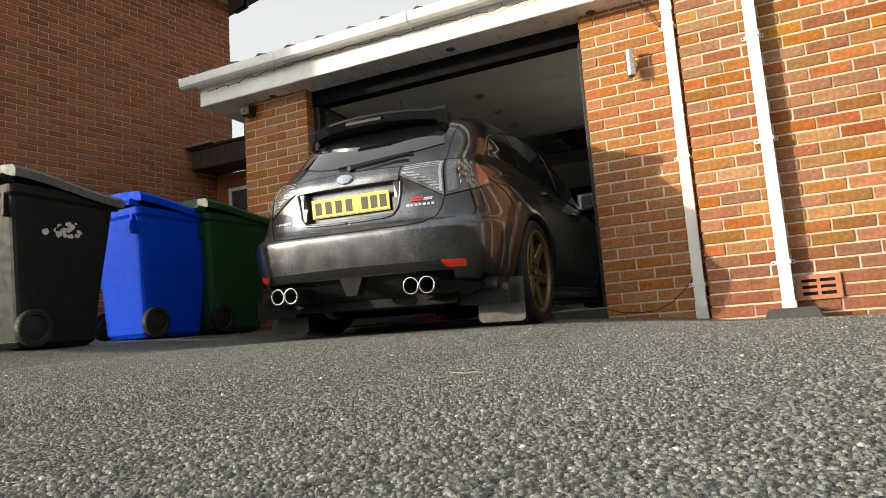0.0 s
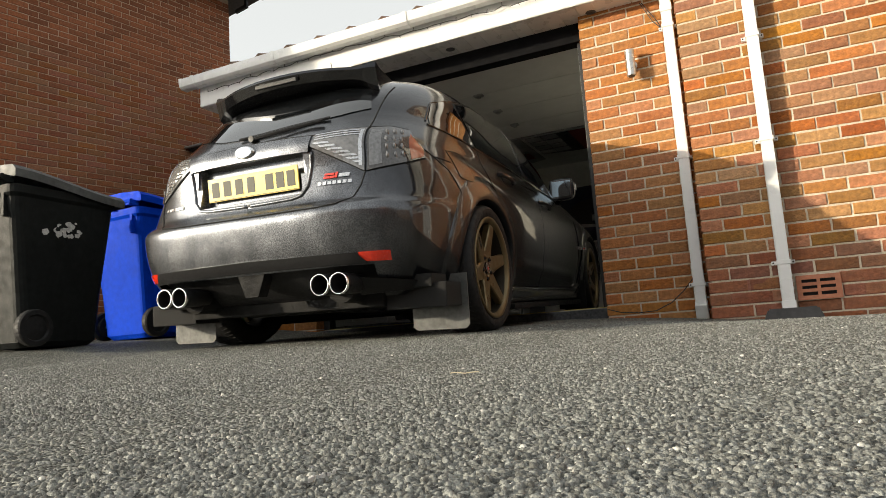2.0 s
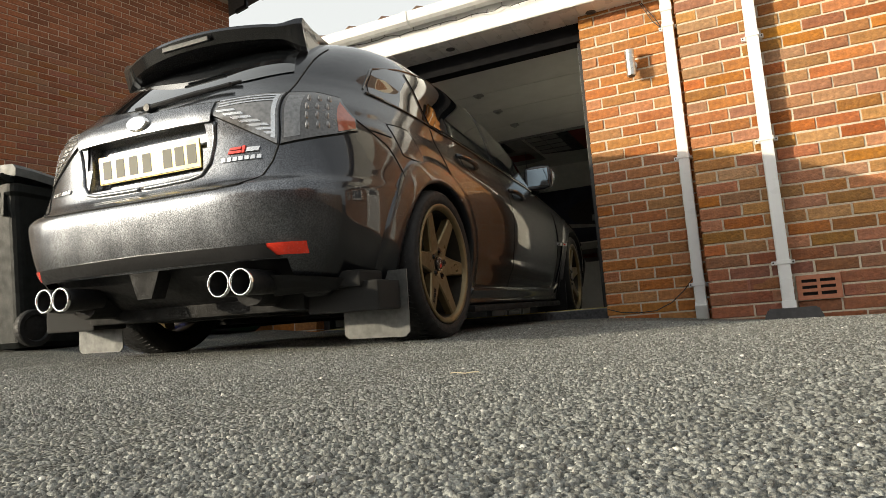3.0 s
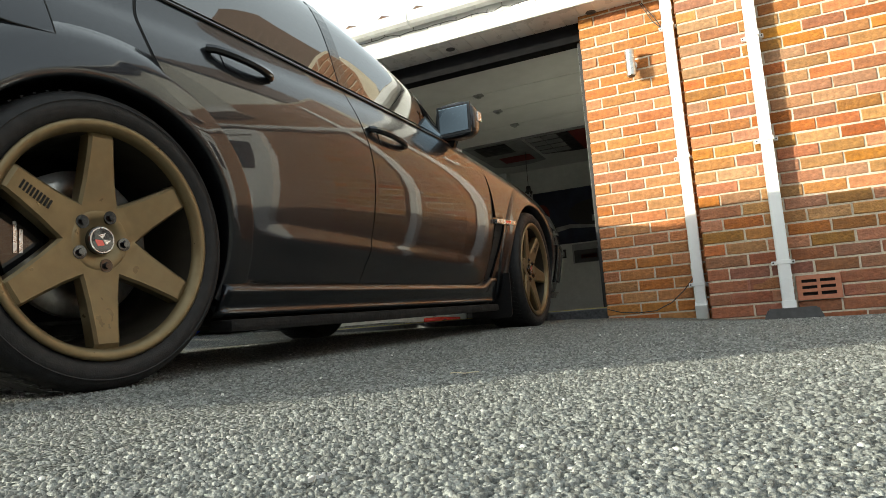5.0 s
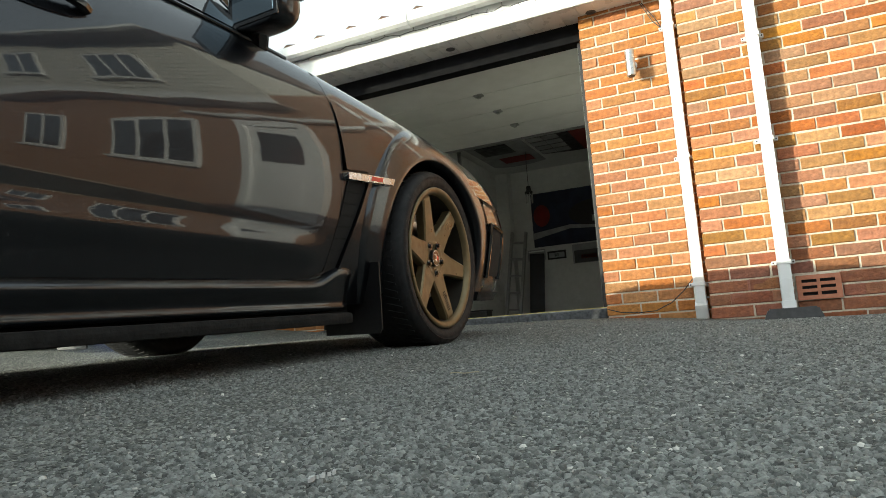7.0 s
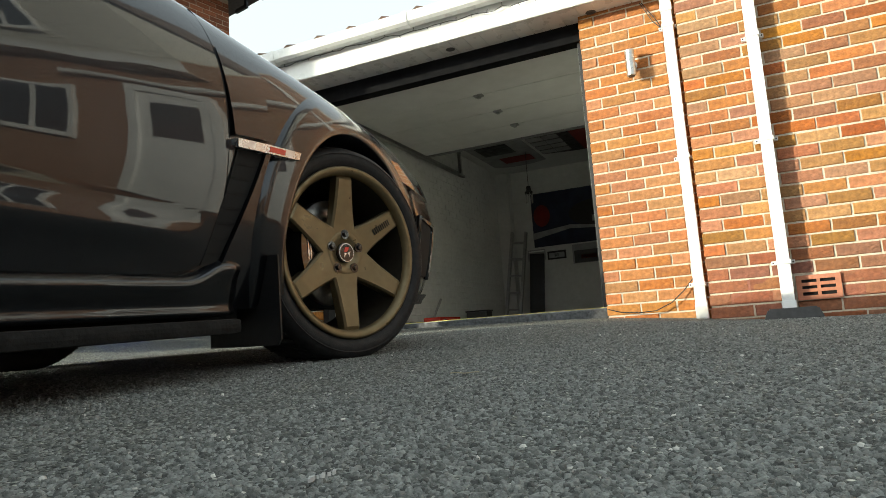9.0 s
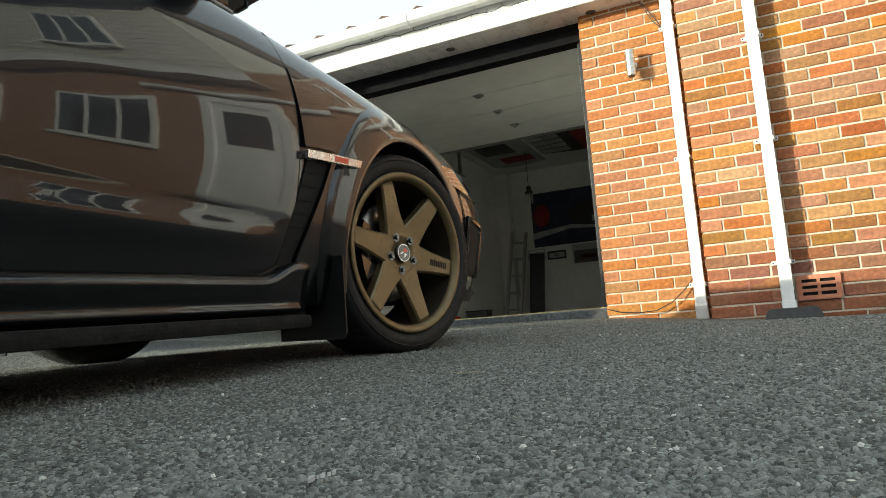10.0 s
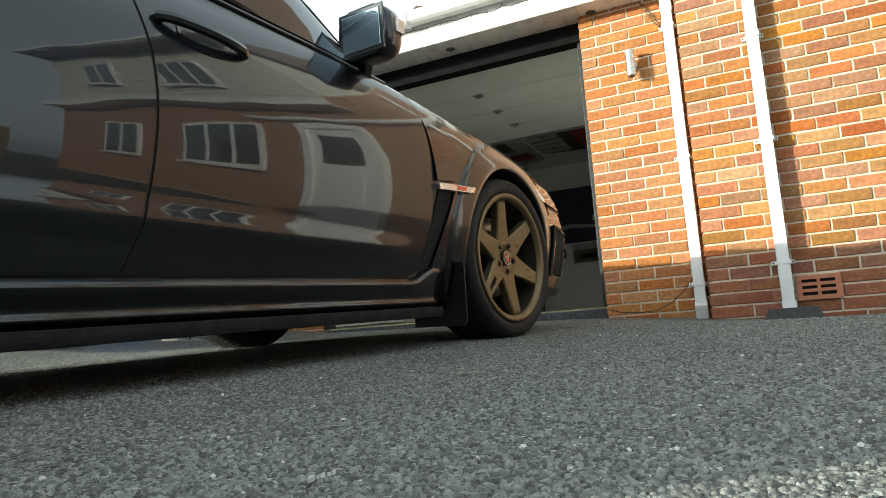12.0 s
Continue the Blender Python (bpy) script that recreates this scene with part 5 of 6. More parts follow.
        for i, yy in enumerate((0.405, 0.500) if s < 0 else (0.375, 0.468)):
            bm = bmesh.new()
            lathe(bm, [(0.042, 0.14), (0.046, 0.0), (0.046, -0.032), (0.042, -0.034), (0.040, -0.028), (0.038, 0.10), (0.0, 0.10)], 32, "X")
            bmesh.ops.transform(bm, matrix=Matrix.Translation((-0.86, s * yy, 0.275)), verts=bm.verts[:])
            tip = put("exhaust_tip", bm, TRIM, car, "", True)
            bm = bmesh.new()
            lathe(bm, [(0.047, -0.024), (0.047, -0.034), (0.0445, -0.0375), (0.0412, -0.036), (0.0405, -0.030)], 32, "X")
            bmesh.ops.transform(bm, matrix=Matrix.Translation((-0.86, s * yy, 0.275)), verts=bm.verts[:])
            put("tip_ring", bm, CHROME, tip, "polished exhaust ring", True)
        bm = bmesh.new()
        rod(bm, (-0.75, s * 0.42, 0.265), (-0.30, s * 0.40, 0.265), 0.07, 0.07, 16)
        put("silencer", bm, UNDER, car, "dull steel exhaust silencer")
    bm = bmesh.new()
    tube(bm, [(-0.5, -0.38, 0.22), (-0.3, -0.2, 0.2), (0.2, 0.0, 0.18), (1.2, 0.05, 0.17), (2.0, 0.05, 0.18)], 0.03, 10)
    tube(bm, [(-0.5, 0.38, 0.22), (-0.3, 0.2, 0.2), (0.2, 0.0, 0.18)], 0.03, 10)
    put("exhaust_pipe", bm, ZINC)

    # diffuser, hatch recess, plate, badges
    put("diffuser", patch(lambda y, z, o, s: wrap(abs(y), z, o, -1 if y < 0 else 1) + Vector((0.35 * max(0.0, 0.36 - z), 0, 0)), [(-0.66, 0.20), (0.0, 0.20), (0.66, 0.20)], [(-0.66, 0.356), (0.0, 0.360), (0.66, 0.356)], -0.045, 40, 10), TRIM, car, "matt black rear diffuser")
    # added black boxes: the shade under the bumper and over the flaps
    put("bumper_liner", boxes((-0.62, -0.45, -0.80, 0.80, 0.24, 0.30), (-0.60, -0.425, -0.86, -0.56, 0.150, 0.26), (-0.60, -0.425, 0.56, 0.86, 0.150, 0.26), bevel=0.01), GAP, car, "black blocks standing in for the shade behind the bumper")
    put("diffuser_lip", patch(lambda y, z, o, s: wrap(abs(y), z, o, -1 if y < 0 else 1), [(-0.60, 0.352), (0.0, 0.358), (0.60, 0.352)], [(-0.56, 0.400), (0.0, 0.408), (0.56, 0.400)], 0.010, 40, 3), TRIM, car, "", True)
    bm = bmesh.new()
    prism(bm, [(-0.075, 0.350), (0.075, 0.350), (0.035, 0.250), (-0.035, 0.250)], -0.835, -0.77, "X")
    put("diffuser_fin", bm, UNDER)
    bm = bmesh.new()
    n = 20
    outer = [(-0.33 + 0.66 * k / n, 0.895) for k in range(n)] + [(0.33, 0.895 - 0.215 * k / 6) for k in range(6)] + [(0.33 - 0.66 * k / n, 0.680) for k in range(n)] + [(-0.33, 0.680 + 0.215 * k / 6) for k in range(6)]
    fo = [bm.verts.new((wrap(abs(a), b, -0.002).x, a, b)) for a, b in outer]
    fm = [bm.verts.new((wrap(abs(a) * 0.9, 0.787 + (b - 0.787) * 0.88, -0.010).x, a * 0.9, 0.787 + (b - 0.787) * 0.88)) for a, b in outer]
    fi = [bm.verts.new((-0.770, a * 0.86, 0.787 + (b - 0.787) * 0.80)) for a, b in outer]
    for r0, r1 in ((fo, fm), (fm, fi)):
        for k in range(len(outer)):
            k2 = (k + 1) % len(outer)
            bm.faces.new((r0[k], r0[k2], r1[k2], r1[k]))
    bm.faces.new(fi)
    put("plate_recess", bm, PAINT)
    put("garnish", patch(lambda y, z, o, s: wrap(abs(y), z, o, -1 if y < 0 else 1), [(-0.335, 0.872), (-0.2, 0.876), (0.0, 0.878), (0.2, 0.876), (0.335, 0.872)], [(-0.348, 0.945), (-0.2, 0.952), (0.0, 0.957), (0.2, 0.952), (0.348, 0.945)], 0.016, 40, 5), PAINT, car, "", True)
    for s in (-1, 1):
        bm = bmesh.new()
        tube(bm, [wrap(*line_at([(0.345, 0.872), (0.338, 0.80), (0.322, 0.72), (0.29, 0.682), (0.24, 0.672), (0.12, 0.669), (0.0, 0.668)], i / 30), 0.000, s) for i in range(31)], 0.009, 8)
        put("recess_lip", bm, PAINT, car, "", True)
    tilt = Matrix.Translation((-0.797, 0, 0.776)) @ Matrix.Rotation(radians(-4), 4, "Y")
    bm = bmesh.new()
    box(bm, -0.004, 0.002, -0.26, 0.26, -0.0555, 0.0555, 0.002, tilt)
    plate = put("number_plate", bm, YELLOW, car, "yellow rear number plate with dark bars")
    for i, yy in enumerate((0.215, 0.145, 0.075, 0.005, -0.10, -0.16, -0.22)[:7]):
        bm = bmesh.new()
        box(bm, -0.0052, -0.0038, yy - 0.022, yy + 0.022, -0.036, 0.036, 0, tilt)
        put("bar", bm, PLATE_INK, plate)
    bm = bmesh.new()
    box(bm, -0.0050, -0.0038, -0.255, 0.255, -0.0525, -0.0500, 0, tilt)
    put("bar", bm, PLATE_INK, plate)
    bm = bmesh.new()
    c = wrap(0.0, 0.920, 0.028)
    lathe(bm, [(0.0, -0.004), (0.9, -0.003), (1.0, 0.004), (1.0, 0.02)], 32, "X")
    bmesh.ops.transform(bm, matrix=Matrix.Translation((c.x, 0, 0.918)) @ Matrix.Diagonal((1, 0.055, 0.029, 1)), verts=bm.verts[:])
    emb = put("emblem", bm, CHROME, car, "oval chrome emblem", True)
    bm = bmesh.new()
    lathe(bm, [(0.0, -0.0058), (0.85, -0.0048), (0.86, 0.0)], 32, "X")
    bmesh.ops.transform(bm, matrix=Matrix.Translation((c.x, 0, 0.918)) @ Matrix.Diagonal((1, 0.055, 0.029, 1)), verts=bm.verts[:])
    put("emblem_field", bm, BLUE_BADGE, emb, "blue grey field")
    both = lambda y, z, o, s: wrap(abs(y), z, o, -1 if y < 0 else 1)
    for i, (y0, y1, z0, z1, mat) in enumerate(((-0.400, -0.428, 0.742, 0.752, RED_BADGE), (-0.430, -0.452, 0.742, 0.752, RED_BADGE), (-0.405, -0.450, 0.756, 0.765, RED_BADGE), (-0.455, -0.465, 0.742, 0.768, RED_BADGE), (-0.472, -0.520, 0.744, 0.760, SILVER))):
        put("badge", patch(both, [(y0, z0), (y1, z0)], [(y0 - 0.004, z1), (y1 - 0.004, z1)], 0.007, 4, 2), mat, car, "red and silver badge")
    for i in range(7):
        put("badge_letter", patch(both, [(-0.375 - i * 0.0235, 0.714), (-0.392 - i * 0.0235, 0.714)], [(-0.375 - i * 0.0235, 0.729), (-0.392 - i * 0.0235, 0.729)], 0.006, 2, 1), SILVER)
    for i in range(6):
        put("badge_letter", patch(both, [(0.53 - i * 0.022, 0.705), (0.514 - i * 0.022, 0.705)], [(0.53 - i * 0.022, 0.719), (0.514 - i * 0.022, 0.719)], 0.006, 2, 1), SILVER)

    # rear glass, wiper, spoiler, aerial
    put("rear_window", patch(both, [(-0.54, 1.11), (-0.41, 1.062), (-0.2, 1.015), (0.0, 1.0), (0.2, 1.015), (0.41, 1.062), (0.54, 1.11)], [(-0.47, 1.25), (-0.25, 1.27), (0.0, 1.275), (0.25, 1.27), (0.47, 1.25)], 0.006, 40, 16), GLASS_DARK, car, "dark tinted rear window", True)
    bm = bmesh.new()
    tube(bm, [wrap(q, z, 0.030, s) for q, z, s in ((0.02, 0.985, -1), (0.15, 1.00, -1), (0.36, 1.03, -1))], 0.010, 8)
    wiper = put("wiper", bm, TRIM, car, "black rear wiper")
    bm = bmesh.new()
    tube(bm, [wrap(q, z, 0.016, s) for q, z, s in ((0.08, 1.005, 1), (0.05, 1.01, -1), (0.2, 1.025, -1), (0.38, 1.05, -1))], 0.007, 6)
    put("wiper_blade", bm, TRIM, wiper)
    bm = bmesh.new()
    lathe(bm, [(0.0, -0.04), (0.015, -0.04), (0.018, -0.03), (0.018, 0.02)], 16, "X")
    bmesh.ops.transform(bm, matrix=Matrix.Translation(wrap(0.02, 0.985, 0.0)), verts=bm.verts[:])
    put("wiper_cap", bm, TRIM, wiper)
    # spoiler: a wing with turned-down ends
    bm = bmesh.new()
    rows = []
    for k in range(41):
        f = -1 + 2 * k / 40
        y = f * 0.50
        zt = 1.345 - 0.020 * abs(f) ** 3
        xt = -0.58 + 0.13 * f * f
        end = step01(0.80, 1.0, abs(f))
        rise = 0.030 * end
        top = [(-0.14, zt + 0.055), (-0.34, zt + 0.045), (xt, zt + 0.016 + rise), (xt - 0.006, zt + 0.002 + rise * 0.6)]
        low = [(xt + 0.02, zt - 0.040 - 0.03 * end), (-0.40 + 0.06 * f * f, zt - 0.065 - 0.07 * end), (-0.30, zt - 0.06 - 0.10 * end), (-0.16, zt - 0.03)]
        rows.append([bm.verts.new((a, y * (0.86 + 0.14 * step01(-0.2, -0.45, a)), b)) for a, b in top + low])
    for a, b in zip(rows, rows[1:]):
        for i in range(8):
            bm.faces.new((a[i], a[(i + 1) % 8], b[(i + 1) % 8], b[i]))
    bm.faces.new(rows[0])
    bm.faces.new(rows[-1][::-1])
    bm.faces.ensure_lookup_table()
    # lower and rear faces go black: the underside's shade is put into the colour
    for k, f in enumerate(bm.faces):
        f.material_index = 1 if k < 320 and k % 8 in (3, 4, 5, 6) else 0
    sp = put("roof_spoiler", bm, [PAINT, GLOSS_BLACK], car, "glossy dark roof spoiler, the shade underneath coloured black")
    put("brake_light", boxes((-0.590, -0.572, -0.125, 0.125, 1.312, 1.332), bevel=0.003), TRIM, sp, "clear high brake light")
    bm = bmesh.new()
    rod(bm, (0.0, 0.0, 1.45), (-0.06, 0.0, 1.60), 0.004, 0.002, 6)
    put("aerial", bm, TRIM)

    # nose
    for s in (-1, 1):
        put("headlamp", patch(lambda q, z, o, sd: flank(q, z, o, sd), [(2.95, 0.60), (3.1, 0.585), (3.3, 0.57)], [(2.90, 0.665), (3.08, 0.668), (3.26, 0.655)], 0.006, 12, 6, s), LAMP_DARK, car, "headlamp", True)
        put("fog_vent", patch(flank, [(3.12, 0.27), (3.28, 0.27)], [(3.14, 0.48), (3.28, 0.46)], 0.006, 6, 8, s), GAP, car, "black bumper corner vent")
        bm = bmesh.new()
        tube(bm, [flank(*line_at([(3.11, 0.26), (3.12, 0.49), (3.29, 0.47), (3.29, 0.26)], i / 24), 0.006, s) for i in range(25)], 0.010, 6)
        put("vent_surround", bm, GLOSS_BLACK)
        put("seam", seam(flank, [(2.99, 0.50), (3.06, 0.58), (2.93, 0.66)], side=s), GAP)
    bm = patch(lambda x, z, o, s: flank(x, z, o, s), [(3.0, 0.165), (3.2, 0.165), (3.33, 0.165)], [(3.0, 0.20), (3.2, 0.20), (3.36, 0.20)], 0.03, 14, 3, -1, 0.06)
    put("splitter", bm, TRIM, car, "black front lip")
    put("splitter", patch(flank, [(3.0, 0.165), (3.2, 0.165), (3.33, 0.165)], [(3.0, 0.20), (3.2, 0.20), (3.36, 0.20)], 0.03, 14, 3, 1, 0.06), TRIM, car)
    put("windscreen", patch(lambda y, z, o, s: Vector((smooth_table(FRONT, z) + o - 0.03 * (abs(y) / 0.6) ** 3, y, z)), [(-0.64, 0.95), (0.0, 0.94), (0.64, 0.95)], [(-0.52, 1.33), (0.0, 1.35), (0.52, 1.33)], 0.01, 20, 14), GLASS_DARK, car, "windscreen", True)

    # wheels: built once for a side, then copied
    wheels = []
    first = empty("wheel")
    wheel_parts(first)
    first.parent = car
    wheels.append(first)
    for _ in range(3):
        w = copy_thing(first, Matrix.Identity(4))
        w.parent = car
        wheels.append(w)
    return car, wheels


CAR, WHEELS = make_car()

# the drive in seconds, the rear axle's middle, and the heading
CAR_ROWS = [(0, -1.184, -0.463, 0.9), (0.5, -1.19, -0.672, 1.0), (1, -1.190, -0.85, 1.1), (1.5, -1.188, -1.053, 1.1), (2, -1.188, -1.298, 1.15), (2.5, -1.189, -1.578, 1.3),
            (3, -1.192, -1.889, 1.4), (3.2, -1.193, -2.025, 1.35), (3.6, -1.205, -2.315, 0.6), (4.0, -1.218, -2.625, -0.7), (4.4, -1.232, -2.955, -2.0), (4.8, -1.242, -3.298, -3.0),
            (5, -1.243, -3.461, -3.4), (5.5, -1.254, -3.795, -4.3), (6, -1.263, -4.13, -5.0), (6.5, -1.267, -4.477, -5.45), (7, -1.264, -4.832, -5.3), (7.2, -1.250, -4.955, -4.9),
            (7.6, -1.205, -5.150, -3.5), (8.0, -1.140, -5.295, -1.5), (8.4, -1.085, -5.380, 0.1), (8.8, -1.044, -5.420, 0.85), (9, -1.029, -5.426, 1.0), (9.5, -1.023, -5.379, 0.8),
            (10, -1.093, -5.183, -2.4), (10.5, -1.189, -4.843, -5.9), (11, -1.228, -4.581, -7.75), (11.5, -1.229, -4.45, -8.2), (12, -1.229, -4.424, -8.25)]
STEER = [(0, 0), (3.2, 3), (4.8, 4), (5.5, 3), (6.5, 7), (7.0, 5), (7.4, 1), (8.0, -8), (8.8, -15), (9.0, -17), (9.5, -20), (10.0, -12), (10.5, -3), (11.0, -2), (12.0, -3)]


def car_pose(x, y, yaw):
    n = Vector((-GX, -GY, 1)).normalized()
    fw = Vector((-math.sin(radians(yaw)), math.cos(radians(yaw)), 0))
    fw = (fw - n * fw.dot(n)).normalized()
    left = n.cross(fw)
    m = Matrix((fw, left, n)).transposed().to_4x4()
    m.translation = (x, y, G0 + GX * x + GY * y)
    return m


def motions():
    walk(CAR, [(t, car_pose(x, y, a)) for t, x, y, a in CAR_ROWS])
    ts = [r[0] for r in CAR_ROWS]
    fine = [round(0.2 * i, 2) for i in range(61)]
    px, py, pa = (np.interp(fine, ts, [r[k] for r in CAR_ROWS]) for k in (1, 2, 3))

    def travel(along, phase):
        hx = px - along * np.sin(np.radians(pa))
        hy = py + along * np.cos(np.radians(pa))
        ds = np.diff(hx) * -np.sin(np.radians(pa[1:])) + np.diff(hy) * np.cos(np.radians(pa[1:]))
        s = np.concatenate([[0], np.cumsum(ds)])
        t0 = phase[0]
        return np.degrees((s - np.interp(t0, fine, s)) / WHEEL_R) + phase[1]

    for k, (axle, side) in enumerate(((0, -1), (1, -1), (0, 1), (1, 1))):
        turn = travel(AXLES[axle], (4.8, -92.0) if axle == 0 else (9.0, 0.0))
        rows = []
        for t, a in zip(fine, turn):
            st = lerp_table(STEER, t) if axle else 0.0
            m = Matrix.Translation((AXLES[axle], side * 0.757, WHEEL_Z - 0.008 * axle)) @ Matrix.Rotation(radians(st), 4, "Z")
            m = m @ Matrix.Rotation(radians(a), 4, "Y")
            if side > 0:
                m = m @ Matrix.Rotation(math.pi, 4, "Z")
            rows.append((t, m))
        walk(WHEELS[k], rows)


# ---- houses across the drive and the street, seen in the car's paint ----
def house_window(parent, x, y, z, w, h, face, lights=2):
    """A white framed window in a wall that looks to -y (face 'f') or to +y (face 'y')."""
    def b(a0, a1, z0, z1, d0, d1):
        if face == "f":
            return (x + a0, x + a1, y + d0, y + d1 - 0.045, z + z0, z + z1)
        return (x + a0, x + a1, y - d1, y - d0, z + z0, z + z1)
    bars = [b(0, w, 0, 0.07, -0.06, 0.04), b(0, w, h - 0.07, h, -0.06, 0.04), b(0, 0.07, 0.07, h - 0.07, -0.06, 0.04), b(w - 0.07, w, 0.07, h - 0.07, -0.06, 0.04)]
    for i in range(1, lights):
        bars.append(b(w * i / lights - 0.04, w * i / lights + 0.04, 0.07, h - 0.07, -0.06, 0.04))
    frame_ob = part("window", boxes(*bars), WHITE, parent, "white framed window")
    for i in range(lights):
        part("pane", boxes(b(w * i / lights + 0.04, w * (i + 1) / lights - 0.04, 0.07, h - 0.07, -0.02, -0.01)), WINDOW_GLASS, frame_ob)
    part("sill", boxes(b(-0.05, w + 0.05, -0.06, 0.0, -0.12, 0.0)), WHITE, frame_ob)


front = wall_right
house_window(front, 4.5, RIGHT_Y, 0.95, 1.75, 1.15, "f", 3)
house_window(front, 7.5, RIGHT_Y, 0.95, 1.15, 1.15, "f", 2)
d1 = part("door", boxes((2.7, 3.6, RIGHT_Y - 0.06, RIGHT_Y - 0.01, -0.05, 2.05)), WHITE, front, "white front door")
part("pane", boxes((2.85, 3.45, RIGHT_Y - 0.068, RIGHT_Y - 0.061, 1.2, 1.85)), WINDOW_GLASS, d1)
part("panel", boxes((2.88, 3.42, RIGHT_Y - 0.072, RIGHT_Y - 0.061, 0.2, 0.95), bevel=0.004), WHITE, d1)
part("door_surround", boxes((2.58, 2.7, RIGHT_Y - 0.10, RIGHT_Y - 0.01, -0.05, 2.2), (3.6, 3.72, RIGHT_Y - 0.10, RIGHT_Y - 0.01, -0.05, 2.2), (2.7, 3.6, RIGHT_Y - 0.10, RIGHT_Y - 0.01, 2.05, 2.2)), WHITE, front)
upper = empty("house", Matrix.Identity(4))
tagged(upper, "upper floor with cream boarding, white eaves and brown roof", "house", kind="structure")
part("fascia", boxes((2.4, 10.5, RIGHT_Y - 0.30, RIGHT_Y - 0.27, 2.68, 2.86)), WHITE, upper)
part("soffit", boxes((2.4, 10.5, RIGHT_Y - 0.27, RIGHT_Y - 0.01, 2.68, 2.70)), WHITE, upper)
part("wall", boxes((2.6, 10.5, RIGHT_Y - 0.02, RIGHT_Y + 4.0, 3.2, 5.2)), CLADDING, upper, "cream boarding")
for i in range(15):
    part("board", boxes((2.6, 10.5, RIGHT_Y - 0.05, RIGHT_Y - 0.022, 2.88 + i * 0.155, 3.02 + i * 0.155)), CLADDING, upper)
house_window(upper, 4.6, RIGHT_Y - 0.05, 3.5, 1.6, 1.15, "f", 3)
house_window(upper, 7.8, RIGHT_Y - 0.05, 3.5, 1.2, 1.15, "f", 2)
bm = bmesh.new()
prism(bm, [(RIGHT_Y - 0.45, 5.2), (RIGHT_Y + 5.2, 5.2), (RIGHT_Y + 2.4, 6.9)], 2.4, 10.9, "X")
part("roof", bm, TILE, upper)
part("gutter", boxes((2.4, 10.9, RIGHT_Y - 0.55, RIGHT_Y - 0.45, 5.16, 5.25)), WHITE, upper)

fence = empty("fence", pose(0, 0, -0.3))
tagged(fence, "brown wooden board fence", "fence", kind="structure")
for i in range(40):
    part("board", boxes((11.0, 11.025, -8.0 + i * 0.18, -7.83 + i * 0.18, 0.05, 1.75 + 0.02 * (i % 3))), FENCE, fence)
part("rail", boxes((11.03, 11.08, -8.0, -0.8, 0.4, 0.48), (11.03, 11.08, -8.0, -0.8, 1.4, 1.48)), FENCE, fence)


def far_house(x, y, w, label):
    root = empty("house", pose(x, y, -0.2))
    tagged(root, label, "house", kind="structure")
    part("wall", boxes((0, w, -6, 0, -0.3, 5.0)), BRICK_FAR_JOINED, root)
    bm = bmesh.new()
    prism(bm, [(-6.3, 5.0), (0.35, 5.0), (-3.0, 7.4)], -0.3, w + 0.3, "X")
    part("roof", bm, TILE, root)
    part("fascia", boxes((-0.3, w + 0.3, 0.30, 0.36, 4.9, 5.1)), WHITE, root)
    for k in range(2):
        house_window(root, 0.8 + k * (w - 3.4), 0, 0.9, 1.8, 1.2, "y", 3)
        house_window(root, 0.8 + k * (w - 3.4), 0, 3.3, 1.8, 1.1, "y", 3)
    d = part("door", boxes((w / 2 - 0.45, w / 2 + 0.45, 0.0, 0.06, 0.0, 2.1)), WHITE, root, "white front door")
    part("pane", boxes((w / 2 - 0.25, w / 2 + 0.25, 0.061, 0.07, 1.2, 1.85)), WINDOW_GLASS, d)


far_house(-9.5, -21, 8.0, "brick house with white windows across the street")
far_house(0.5, -22, 8.0, "brick house with white windows across the street")
far_house(10.5, -20, 8.0, "brick house with white windows across the street")
far_house(13.0, -9, 8.0, "brick house with white windows beyond the fence")


# ---- bricks, piece by piece ----
def brick_mesh(name, w, mat, seed, d=0.10, h=0.065):
    """One brick, its rough face towards -y, its lower left corner at the origin."""
    rng = random.Random(seed)
    c = 0.0035
    xs = [0, c, w * 0.33, w * 0.66, w - c, w]
    zs = [0, c, h * 0.5, h - c, h]
    vs, fs = [], []
    for j, z in enumerate(zs):
        for i, x in enumerate(xs):
            edge = i in (0, 5) or j in (0, 4)
            y = 0.0045 + rng.uniform(0, 0.002) if edge else rng.uniform(-0.0018, 0.0018)
            vs.append((x + (rng.uniform(-0.0012, 0.0012) if edge else 0), y, z + (rng.uniform(-0.0012, 0.0012) if edge else 0)))
    for j in range(4):
        for i in range(5):
            a = j * 6 + i
            fs.append((a, a + 1, a + 7, a + 6))
    b = len(vs)
    vs += [(0, d, 0), (w, d, 0), (w, d, h), (0, d, h)]
    fs += [(0, b, b + 1, 5, 4, 3, 2, 1), (5, b + 1, b + 2, 29, 23, 17, 11), (29, b + 2, b + 3, 24, 25, 26, 27, 28), (24, b + 3, b, 0, 6, 12, 18)]
    me = bpy.data.meshes.new(name)
    me.from_pydata(vs, [], fs)
    me.materials.append(mat)
    return me


BRICK_SETS = {}


def brick_for(w, mat, rng, d=0.10):
    key = (round(w, 3), mat.name, d)
    if key not in BRICK_SETS:
        BRICK_SETS[key] = [brick_mesh("brick", w, mat, len(BRICK_SETS) * 10 + k, d) for k in range(5)]
    return rng.choice(BRICK_SETS[key])


